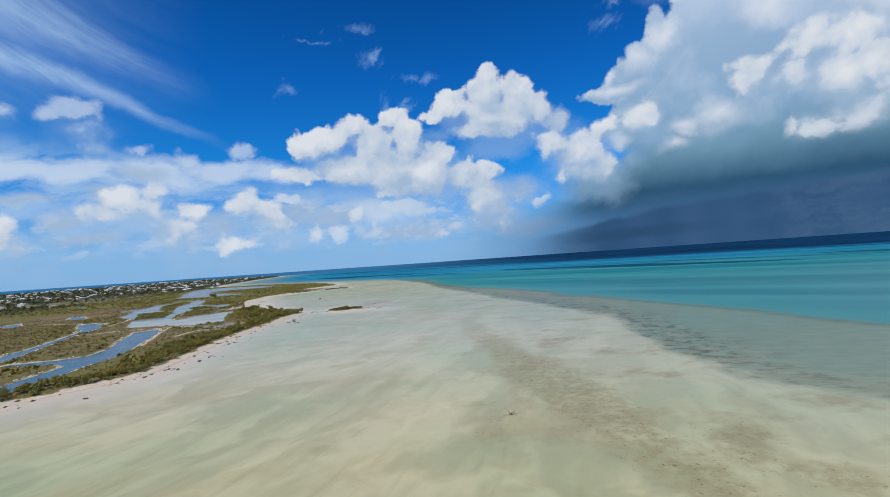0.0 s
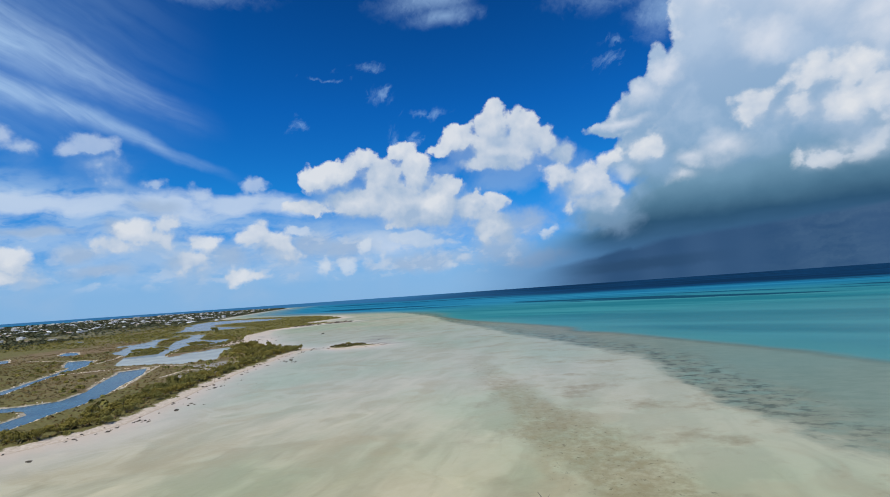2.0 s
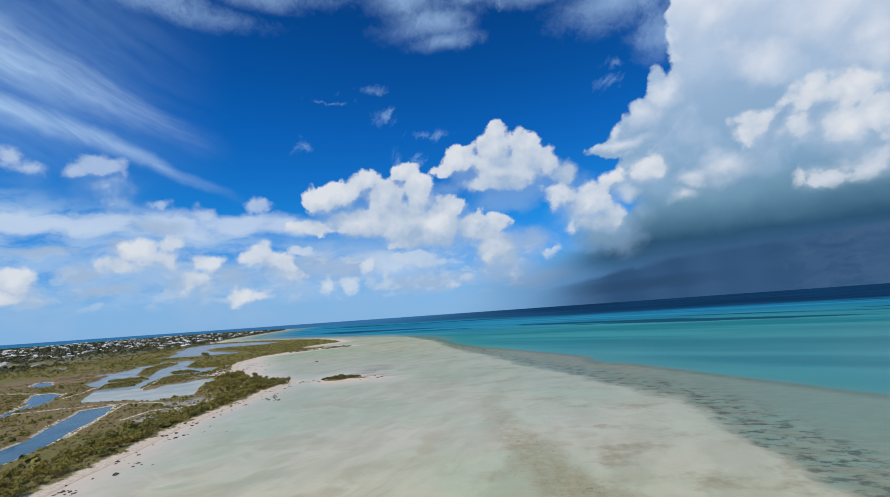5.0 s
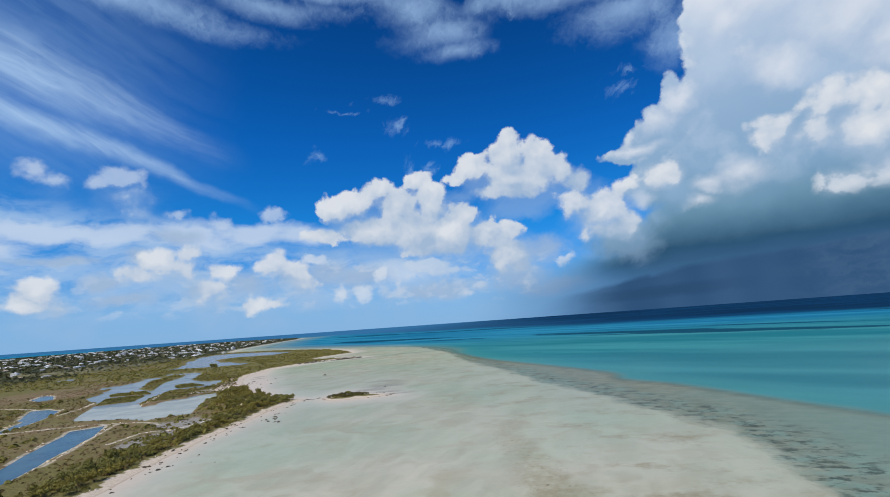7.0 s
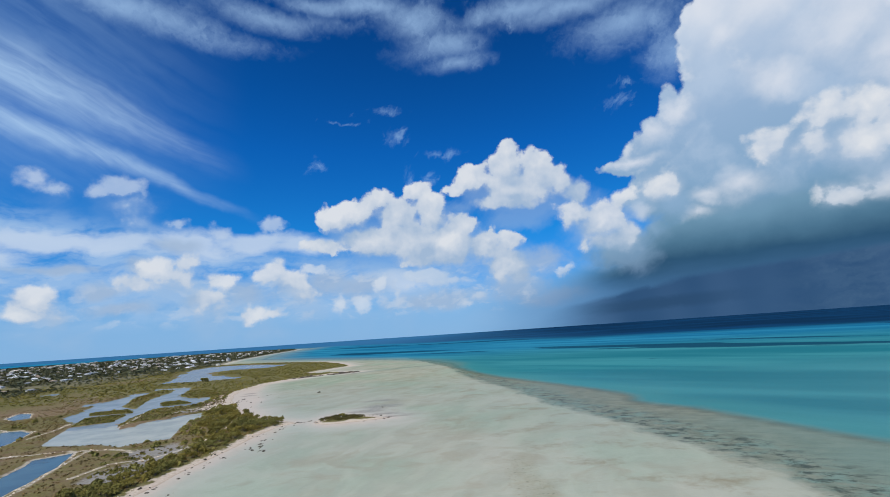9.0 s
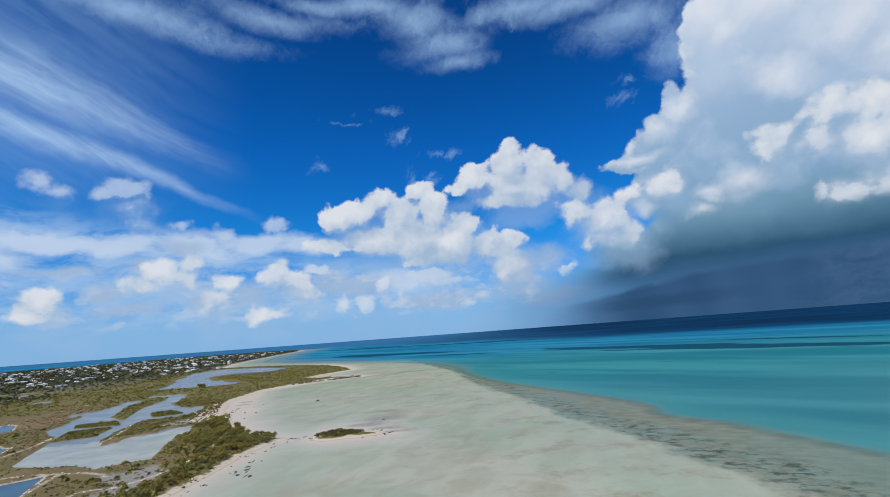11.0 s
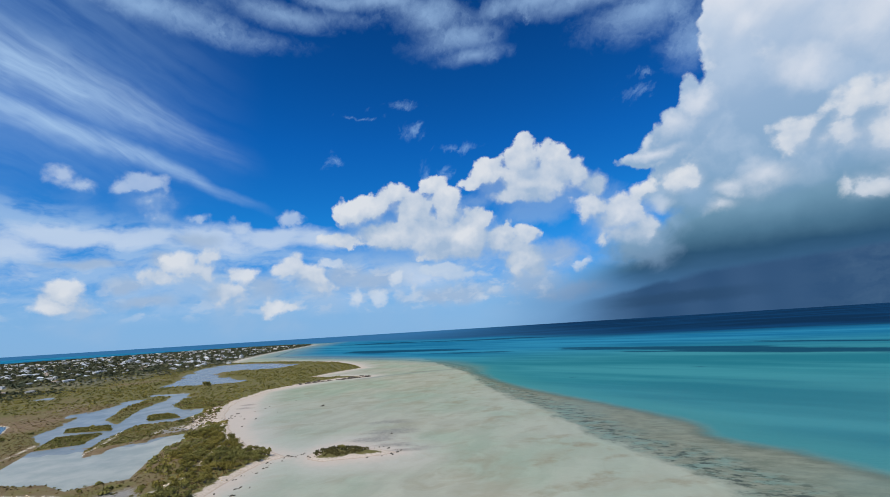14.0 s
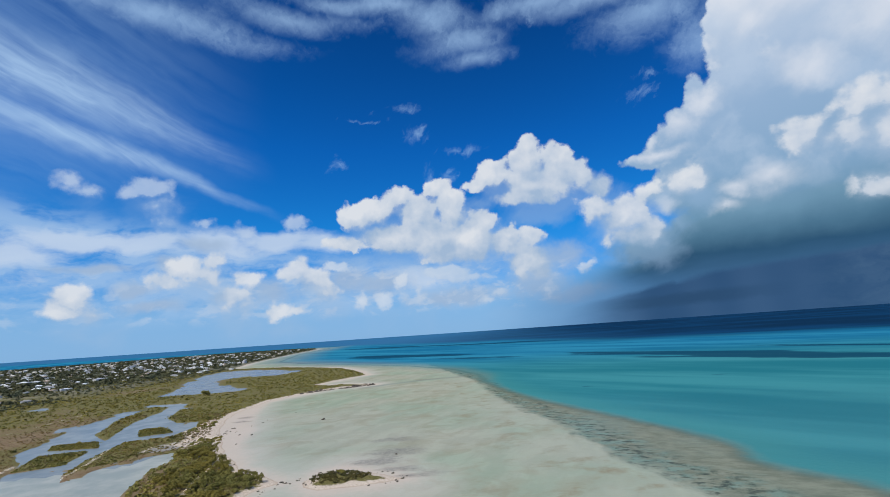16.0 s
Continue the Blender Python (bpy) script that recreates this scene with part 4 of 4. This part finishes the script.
def leaf_quads(rg, centres, radii, count, size):
    """Small bent leaf tufts scattered on the shells of lobes, as vertices and faces."""
    k = rg.integers(0, len(centres), count)
    way = rg.normal(size=(count, 3))
    way[:, 2] = np.abs(way[:, 2]) * 0.9 - 0.25
    way /= np.linalg.norm(way, axis=1)[:, None]
    mid = np.asarray(centres)[k] + way * np.asarray(radii)[k][:, None] * rg.uniform(0.72, 1.05, (count, 1))
    u = np.cross(way, rg.normal(size=(count, 3)))
    u /= np.linalg.norm(u, axis=1)[:, None]
    w = np.cross(way, u) * 0.7 + way * rg.uniform(-0.5, 0.7, (count, 1))
    s = size * rg.uniform(0.6, 1.3, (count, 1))
    quad = np.stack([mid - u * s, mid - w * s * 0.7, mid + u * s, mid + w * s], 1)
    return quad.reshape(-1, 3), np.arange(count * 4).reshape(-1, 4)


def stem_mesh(name, rg, tips, base_r, material):
    """Tapered limbs from the foot to each tip."""
    verts, faces = [], []
    for tx, ty, tz in tips:
        start = len(verts)
        bend = rg.normal(size=2) * 0.15
        for h, r in ((-0.3, base_r), (0.45, base_r * 0.7), (1.0, base_r * 0.25)):
            cx, cy = tx * h + bend[0] * h * (1 - h), ty * h + bend[1] * h * (1 - h)
            for a in range(5):
                verts.append((cx + r * math.cos(a * 1.2566), cy + r * math.sin(a * 1.2566), tz * h))
        for ring in range(2):
            for a in range(5):
                b = (a + 1) % 5
                faces.append((start + ring * 5 + a, start + ring * 5 + b, start + ring * 5 + 5 + b, start + ring * 5 + 5 + a))
    return mesh_of(name, verts, faces, material)


def make_bush(seed, height, width, leaves, size, label, category, group, leaf=M_LEAF):
    rg = np.random.default_rng(seed)
    lobes = int(rg.integers(7, 11))
    ang_ = rg.uniform(0, 6.28, lobes)
    out = np.sqrt(rg.uniform(0.02, 1, lobes)) * width * 0.36
    centres = np.stack([out * np.cos(ang_), out * np.sin(ang_), height * rg.uniform(0.38, 0.78, lobes) * (1 - 0.3 * out / width)], -1)
    radii = rg.uniform(0.16, 0.30, lobes) * width
    radii = np.minimum(radii, centres[:, 2] * 0.95)
    ob = new(category.replace(" ", "_"))
    new("stems", stem_mesh("stems", rg, centres[:6], 0.03 * height, M_BARK)).parent = ob
    v, f = leaf_quads(rg, centres, radii, leaves, size)
    crown = new("crown", mesh_of("crown", v, f, leaf))
    crown.parent = ob
    return tagged(ob, label, category, group)


def settle(model, spots, first_pose=True):
    """Stands copies of a model at spots of (x, y, turn, scale)."""
    for k, (x, y, turn, s) in enumerate(spots):
        m = pose(x, y, land_z(x, y) - 0.05, 0, 0, turn)
        ob = model if k == 0 else copy_thing(model, m)
        ob.matrix_basis = m @ Matrix.Diagonal((s, s, s * (0.85 + 0.3 * ((k * 37) % 11) / 11), 1))


def scatter(count, x0, x1, y0, y1, chance, seed, apart=0.0):
    """Spots in a box where chance(x, y) wins, at least so far apart."""
    rg = np.random.default_rng(seed)
    x, y = rg.uniform(x0, x1, count), rg.uniform(y0, y1, count)
    keep = chance(x, y) > rg.uniform(0, 1, count)
    out, cells = [], {}
    for a, b in zip(x[keep], y[keep]):
        if apart:
            key = (int(a // apart), int(b // apart))
            near = (q for i in (-1, 0, 1) for j in (-1, 0, 1) for q in cells.get((key[0] + i, key[1] + j), ()))
            if any((q[0] - a) ** 2 + (q[1] - b) ** 2 < apart * apart for q in near):
                continue
            cells.setdefault(key, []).append((a, b))
        out.append((float(a), float(b)))
    return out


def belt_chance(x, y):
    """Mangroves: a green belt behind the beach, thickest by the point."""
    sea, wet, mud, trail = survey(x, y)
    belt = np.clip((sea - 5.0) / 2, 0, 1) * np.clip((22 + 8 * sway(x, y, 40, 11) - sea) / 6, 0, 1)
    point = np.clip((inside(x, y, [(-128, 300), (-124, 314), (-150, 329), (-172, 345), (-178, 318), (-150, 292)]) + 2) / 4, 0, 1)
    c = np.maximum(belt * np.clip(0.55 + 0.9 * sway(x, y, 16, 12), 0, 1), point)
    return c * (wet < -2) * (mud < 0) * (trail > 1.6) * (sea > 4.0)


models = [make_bush(40 + k, 2.2 + 0.35 * k, 3.4 + 0.3 * k, 700, 0.2, "rounded green mangrove bush on the low sandy shore", "mangrove bush", "mangroves along the beach") for k in range(5)]
spots = scatter(9000, -200, -110, 100, 372, belt_chance, 21, 2.7)
near_spots = spots[:320]
for k, model in enumerate(models):
    settle(model, [(x, y, float(rng.uniform(0, 360)), float(rng.uniform(0.6, 1.15))) for x, y in near_spots[k::5]])
islet_bushes = scatter(900, -112, -80, 305, 328, lambda x, y: (inside(x, y, ISLET_GREEN) > 0.3) * 1.0, 22, 1.9)
low_bush = make_bush(61, 0.85, 2.8, 320, 0.2, "low dark green shrub on the sand islet", "shrub", "shrubs on the islet", M_DARK_LEAF)
settle(low_bush, [(x, y, float(rng.uniform(0, 360)), float(rng.uniform(0.6, 1.2))) for x, y in islet_bushes])
tall = make_bush(62, 2.8, 3.2, 500, 0.25, "taller dark bush standing alone", "bush", "single bushes")
settle(tall, [(-97.5, 319.5, 30, 1.0), (-99.5, 320.5, 110, 0.75), (-139, 203, 60, 1.55), (-143, 207, 10, 1.3), (-371, 594, 20, 2.1), (-367, 593, 80, 1.8), (-363, 592, 200, 1.3)])


def tuft_field(name, spots, sizes, leaves, material, label, category, squash=0.6):
    """One joined mesh of many tufts that nobody could count."""
    rg = np.random.default_rng(len(spots))
    n_ = len(spots)
    xy = np.array(spots)
    z = np.array([land_z(x, y) for x, y in spots])
    s = np.asarray(sizes)
    way = rg.normal(size=(n_, leaves, 3))
    way[..., 2] = np.abs(way[..., 2])
    way /= np.linalg.norm(way, axis=2, keepdims=True)
    mid = way * s[:, None, None] * rg.uniform(0.55, 1.0, (n_, leaves, 1)) * (1, 1, squash)
    mid += np.concatenate([xy, z[:, None]], 1)[:, None]
    u = np.cross(way, rg.normal(size=(n_, leaves, 3)))
    u /= np.linalg.norm(u, axis=2, keepdims=True)
    w = np.cross(way, u) * 0.75 + way * 0.4
    q = s[:, None, None] * rg.uniform(0.28, 0.6, (n_, leaves, 1))
    quad = np.stack([mid - u * q, mid - w * q * 0.8, mid + u * q, mid + w * q], 2).reshape(-1, 3)
    me = bpy.data.meshes.new(name)
    count = n_ * leaves
    me.vertices.add(count * 4)
    me.vertices.foreach_set("co", quad.astype(np.float32).ravel())
    me.loops.add(count * 4)
    me.loops.foreach_set("vertex_index", np.arange(count * 4, dtype=np.int32))
    me.polygons.add(count)
    me.polygons.foreach_set("loop_start", np.arange(0, count * 4, 4, dtype=np.int32))
    me.update(calc_edges=True)
    me.materials.append(material)
    return tagged(new(name, me), label, category, kind="stuff")


def marsh_chance(x, y):
    sea, wet, mud, trail = survey(x, y)
    c = np.clip(0.42 + 0.8 * sway(x, y, 45, 13) + 0.5 * np.clip((24 - sea) / 8, 0, 1) + 0.3 * np.clip((y - 400) / 150, 0, 1), 0.05, 1)
    c = c * (wet < -2.2) * np.where(mud > 0, 0.45, 1.0) * (trail > 1.7) * (sea > 5.5)
    return c


scrub = scatter(52000, -420, -110, 95, 480, marsh_chance, 23)
tuft_field("marsh_scrub", scrub, rng.uniform(0.25, 0.75, len(scrub)), 11, M_SCRUB, "dry olive brown scrub over the salt marsh", "scrub")
more = spots[320:] + scatter(5000, -330, -110, 95, 480, lambda x, y: marsh_chance(x, y) * (sway(x, y, 24, 14) > 0.15), 24)
tuft_field("green_scrub", more, rng.uniform(0.7, 1.7, len(more)), 26, M_LEAF, "green mangrove scrub on the marsh", "scrub", 0.8)
point_land = scatter(14000, -700, -225, 440, 1000, lambda x, y: marsh_chance(x, y) * (inside(x, y, LAGOON) < -6), 25)
tuft_field("point_scrub", point_land, rng.uniform(0.6, 1.8, len(point_land)), 12, M_LEAF, "olive green scrub on the far point", "scrub", 0.6)
bar_spots = []
for k, ring in enumerate(BARS):
    bx, by = [c[0] for c in ring], [c[1] for c in ring]
    bar_spots += scatter(1500, min(bx), max(bx), min(by), max(by), lambda x, y: (inside(x, y, ring) > 0.5) * np.clip(0.62 + 0.9 * sway(x, y, 14, 22), 0.1, 1), 50 + k)
tuft_field("bar_scrub", bar_spots, rng.uniform(0.35, 1.0, len(bar_spots)), 13, M_LEAF, "low yellow-green scrub on the bars between the ponds", "scrub", 0.6)
THICKET = [(-172, 287), (-190, 321), (-199, 346), (-220, 374), (-205, 396), (-180, 356), (-158, 328), (-146, 290)]
thick = scatter(3200, -222, -144, 285, 398, lambda x, y: (inside(x, y, THICKET) > 0) * np.clip(0.55 + 1.0 * sway(x, y, 18, 24), 0.05, 1) * (survey(x, y)[1] < -1), 60)
tuft_field("thicket_scrub", thick, rng.uniform(0.4, 1.25, len(thick)), 16, M_LEAF, "olive green scrub between the big pond and the point", "scrub", 0.75)
pond_edge = scatter(16000, -390, -140, 220, 520, lambda x, y: np.clip(1 - np.abs(survey(x, y)[1] + 0.6) / 2.6, 0, 1) * np.clip(0.15 + 1.2 * sway(x, y, 30, 20), 0, 1) * (survey.neat < -6), 28)
pond_edge += scatter(2600, -180, -135, 218, 280, lambda x, y: np.clip(survey(x, y)[2] / 2, 0, 1) * np.clip(0.3 + 1.2 * sway(x, y, 12, 21), 0, 1), 29)
tuft_field("mangrove_sprouts", pond_edge, rng.uniform(0.3, 0.9, len(pond_edge)), 14, M_LEAF, "small mangrove sprouts at the edges of ponds and mud", "scrub", 0.8)
edge_trees = scatter(5000, -900, -420, 480, 1000, lambda x, y: np.clip((-x - 470 - 0.12 * y) / 40, 0, 1) * (survey(x, y)[1] < -6), 26)
tuft_field("dark_thicket", edge_trees, rng.uniform(1.0, 2.6, len(edge_trees)), 14, M_TOWN_LEAF, "dark green thicket at the edge of the town", "thicket", 0.9)
woods = scatter(40000, -3000, -560, 560, 2320, lambda x, y: (inside(x, y, LAND) > 15) * (survey(x, y)[1] < -8) * np.clip(0.7 + 0.6 * sway(x, y, 160, 15), 0.1, 1) * np.clip((-x - 520 - 0.12 * (y if True else 0)) / 60, 0, 1), 27)
tuft_field("town_trees", woods, rng.uniform(2.2, 5.6, len(woods)), 14, M_TOWN_LEAF, "dark green trees among the houses of the town", "trees", 0.8)

# ------------------------------------------------------------------ town
def box_faces(verts, faces, x0, x1, y0, y1, z0, z1):
    k = len(verts)
    verts += [(x0, y0, z0), (x1, y0, z0), (x1, y1, z0), (x0, y1, z0), (x0, y0, z1), (x1, y0, z1), (x1, y1, z1), (x0, y1, z1)]
    faces += [(k, k + 3, k + 2, k + 1), (k + 4, k + 5, k + 6, k + 7), (k, k + 1, k + 5, k + 4), (k + 1, k + 2, k + 6, k + 5), (k + 2, k + 3, k + 7, k + 6), (k + 3, k, k + 4, k + 7)]


def hip_roof(verts, faces, w, d, z, h, eave=0.6):
    k = len(verts)
    a, b, r = w / 2 + eave, d / 2 + eave, max(w / 2 - d / 2, 0.4)
    verts += [(-a, -b, z), (a, -b, z), (a, b, z), (-a, b, z), (-a, -b, z + 0.2), (a, -b, z + 0.2), (a, b, z + 0.2), (-a, b, z + 0.2), (-r, 0, z + h), (r, 0, z + h)]
    faces += [(k + 3, k + 2, k + 1, k), (k, k + 1, k + 5, k + 4), (k + 1, k + 2, k + 6, k + 5), (k + 2, k + 3, k + 7, k + 6), (k + 3, k, k + 4, k + 7)]
    faces += [(k + 4, k + 5, k + 9, k + 8), (k + 5, k + 6, k + 9), (k + 6, k + 7, k + 8, k + 9), (k + 7, k + 4, k + 8)]


def make_house(w, d, h, roof, flat, label):
    v, f = [], []
    box_faces(v, f, -w / 2, w / 2, -d / 2, d / 2, -1.5, h)
    if not flat:
        box_faces(v, f, w / 2 - 0.02, w / 2 + w * 0.3, -d * 0.3, d * 0.25, -1.5, h * 0.8)
    ob = new("house")
    new("wall", mesh_of("wall", v, f, M_WALL)).parent = ob
    v, f = [], []
    if flat:
        box_faces(v, f, -w / 2 - 0.3, w / 2 + 0.3, -d / 2 - 0.3, d / 2 + 0.3, h, h + 0.5)
        box_faces(v, f, -w * 0.2, w * 0.1, -d * 0.15, d * 0.15, h + 0.5, h + 1.8)
    else:
        hip_roof(v, f, w, d, h, d * 0.26)
    top = new("roof", mesh_of("roof", v, f, roof))
    top.parent = ob
    return tagged(ob, label, "house", "houses of the town")


HOUSES = [make_house(15, 9, 3.2, M_ROOF_WHITE, False, "white single-storey house with a hipped white roof"), make_house(11, 8, 5.6, M_ROOF_WHITE, False, "two-storey white house among dark trees"),
          make_house(16, 10, 3.4, M_ROOF_GREY, False, "pale house with a grey shingled roof"), make_house(13, 9, 3.2, M_ROOF_TAN, False, "pale house with a tan hipped roof"),
          make_house(26, 14, 5.0, M_ROOF_WHITE, True, "long flat-roofed white building"), make_house(12, 10, 6.5, M_ROOF_WHITE, True, "plain white two-storey block with a flat roof")]


def town_chance(x, y):
    sea, wet, mud, trail = survey(x, y)
    edge = np.clip((-x - 500 - 0.14 * y + 260 * np.clip((y - 900) / 600, 0, 1)) / 40, 0, 1)
    return edge * (sea > 25) * (wet < -25) * np.clip(0.55 + 0.8 * sway(x, y, 120, 16), 0.05, 1) * np.clip((y - 570) / 30, 0, 1)


lots = scatter(5200, -2500, -540, 560, 2280, town_chance, 31, 17.0)
lots.sort(key=lambda s: math.hypot(s[0] + 20, s[1] - 140))
picks = rng.choice(6, len(lots), p=[0.30, 0.14, 0.20, 0.16, 0.08, 0.12])
by_kind = {}
for (x, y), k in zip(lots[:300], picks):
    by_kind.setdefault(int(k), []).append((x, y, float(rng.normal(25, 25)), float(rng.uniform(0.38, 0.72))))
for k, group in by_kind.items():
    settle(HOUSES[k], group)
v, f = [], []
for (x, y), k in zip(lots[300:900], picks[300:900]):
    s, z, a = float(rng.uniform(0.35, 0.95)), land_z(x, y), float(rng.uniform(0, 3.14))
    w, d, h = 11 * s, 7 * s, (3.2 + 2.6 * (k % 2)) * s
    start = len(v)
    box_faces(v, f, -w / 2, w / 2, -d / 2, d / 2, -2, h)
    hip_roof(v, f, w, d, h, d * 0.22)
    v[start:] = [(x + p * math.cos(a) - q * math.sin(a), y + p * math.sin(a) + q * math.cos(a), z + r) for p, q, r in v[start:]]
far_houses = tagged(new("far_houses", mesh_of("far_houses", v, f, M_FAR)), "hundreds of small white houses far off", "houses", kind="stuff")

# ------------------------------------------------------------------ rocks and driftwood
def rock_mesh(seed, material):
    bm = bmesh.new()
    bmesh.ops.create_icosphere(bm, subdivisions=2, radius=1.0)
    for q in bm.verts:
        k = 1.0 + 0.45 * noise.noise(q.co * 1.3 + Vector((seed * 7.1, 0, 0))) + 0.2 * noise.noise(q.co * 3.1 + Vector((0, seed * 3.3, 0)))
        q.co = Vector((q.co.x * k * 1.25, q.co.y * k * 0.8, q.co.z * k * 0.5))
    me = bpy.data.meshes.new("rock")
    bm.to_mesh(me)
    bm.free()
    me.materials.append(material)
    return me


ROCKS = [rock_mesh(k, M_ROCK) for k in range(4)]


def rock(x, y, s, k):
    ob = new("rock", ROCKS[k % 4])
    ob.matrix_basis = pose(x, y, max(land_z(x, y), -0.12) + 0.08 * s, 0, 0, (k * 67) % 360) @ Matrix.Diagonal((s, s, s * 1.3, 1))
    return tagged(ob, "dark weathered limestone rock in the shallows", "rock", "rocks along the beach")


ROCK_SPOTS = [(-111, 117, 1.0), (-110, 149, 1.1), (-108, 149, 1.0), (-106, 148, 0.8), (-106, 160, 1.3), (-106, 166, 0.9), (-107, 169, 0.9), (-101, 167, 0.6), (-115, 195, 1.1),
              (-114, 198, 1.0), (-112, 210, 0.8), (-100, 201, 0.5), (-109, 202, 0.5), (-114, 259, 1.2), (-114, 265, 1.2), (-108, 257, 1.3), (-120, 314, 1.2), (-118, 313, 1.0), (-116, 312.5, 0.8),
              (-113, 137, 0.6), (-116, 131, 0.6), (-117, 263, 1.1), (-116, 269, 1.2), (-118, 277, 0.9), (-119, 275, 0.8), (-120, 249, 1.0)]
rk = random.Random(9)
for k, (x, y, s) in enumerate(ROCK_SPOTS):
    rock(x, y, s * 0.6, k)
    for j in range(3):
        rock(x + rk.gauss(0, 1.3), y + rk.gauss(0, 1.6), s * rk.uniform(0.2, 0.45), k + j + 1)
for k in range(70):
    y = rk.uniform(105, 312)
    x = float(np.interp(y, [116, 133, 146, 160, 178, 205, 255, 285, 313], [-129, -117, -112, -114, -117, -122, -125, -127, -120])) + rk.gauss(1.2, 1.6)
    rock(x, y, rk.uniform(0.2, 0.6), k)
for k in range(60):
    s = k / 60
    rock(-248 + 62 * s + rk.gauss(0, 2), 575 + 48 * min(1, s * 1.25) + rk.gauss(0, 3), rk.uniform(0.5, 1.5), k)
for k in range(40):
    rock(-212 + rk.gauss(0, 14), 398 + rk.gauss(0, 22), rk.uniform(0.3, 0.8), k)
for k in range(30):
    a = rk.uniform(0, 6.28)
    rock(-93 + 21 * math.cos(a) + rk.gauss(0, 1), 317 + 8.5 * math.sin(a) + rk.gauss(0, 1), rk.uniform(0.25, 0.6), k)
for k in range(40):
    s = rk.random()
    rock(-240 + 56 * s + rk.gauss(0, 1.2), 584 + 40 * s + rk.gauss(0, 1.2), rk.uniform(0.8, 2.0), k)
rock(-160, 438, 1.3, 1)
rock(-84, 350, 0.7, 2)

limbs = [(0.9, 0.2, 0.5), (-0.5, 0.5, 0.9), (1.6, -0.4, 0.25), (-1.4, -0.3, 0.2), (0.3, -0.8, 0.7)]
wood = new("driftwood", stem_mesh("driftwood", np.random.default_rng(3), limbs, 0.09, M_BARK))
wood.matrix_basis = pose(4.5, 90.4, 0.05, 0, 0, 20) @ Matrix.Diagonal((1.3, 1.3, 1.3, 1))
tagged(wood, "bare grey branch stranded on the sand flat", "driftwood")

# ------------------------------------------------------------------ pale rubble on the banks and the beach
M_RUBBLE = leaf_material("pale_limestone", (0.42, 0.36, 0.28), (0.74, 0.67, 0.58))


def rubble(name, spots, lo, hi, material, label):
    """Low angular stones in one joined mesh."""
    rg = np.random.default_rng(77)
    verts, faces = [], []
    for x, y in spots:
        s, z, a = rg.uniform(lo, hi), land_z(x, y), rg.uniform(0, 6.28)
        k = len(verts)
        for j in range(5):
            r = s * rg.uniform(0.7, 1.2)
            verts.append((x + r * math.cos(a + j * 1.2566) * 1.3, y + r * math.sin(a + j * 1.2566), z - 0.1))
        for j in range(5):
            r = s * rg.uniform(0.35, 0.7)
            verts.append((x + r * math.cos(a + j * 1.2566), y + r * math.sin(a + j * 1.2566), z + s * rg.uniform(0.4, 0.75)))
        faces += [(k + j, k + (j + 1) % 5, k + 5 + (j + 1) % 5, k + 5 + j) for j in range(5)] + [tuple(k + 5 + j for j in range(5))]
    return tagged(new(name, mesh_of(name, verts, faces, material)), label, "stones", kind="stuff")


def bank_chance(x, y):
    sea, wet, mud, trail = survey(x, y)
    near = np.clip(1 - np.abs(survey.neat + 1.7) / 0.9, 0, 1) * np.clip(0.45 + 1.1 * sway(x, y, 26, 17), 0, 1)
    return np.maximum(near, np.clip(1 - trail / 1.1, 0, 1) * 0.7)


def wrack_chance(x, y):
    sea = survey(x, y)[0]
    return np.clip(1 - np.abs(sea - 3.6) / 1.6, 0, 1) * np.clip(0.3 + 1.1 * sway(x, y, 18, 18), 0, 1)


rubble("bank_stones", scatter(60000, -420, -140, 105, 420, bank_chance, 41), 0.18, 0.5, M_RUBBLE, "pale limestone rubble along the channel banks")
rubble("beach_stones", scatter(26000, -275, -68, 100, 640, wrack_chance, 42), 0.15, 0.45, M_RUBBLE, "pale stones and driftwood bits along the beach top")
rubble("wrack", scatter(20000, -275, -68, 100, 640, lambda x, y: np.clip(1 - np.abs(survey(x, y)[0] - 1.4) / 0.8, 0, 1) * np.clip(0.1 + 1.2 * sway(x, y, 14, 19), 0, 1), 43), 0.15, 0.5, M_ROCK, "dark weed and small rocks along the waterline")
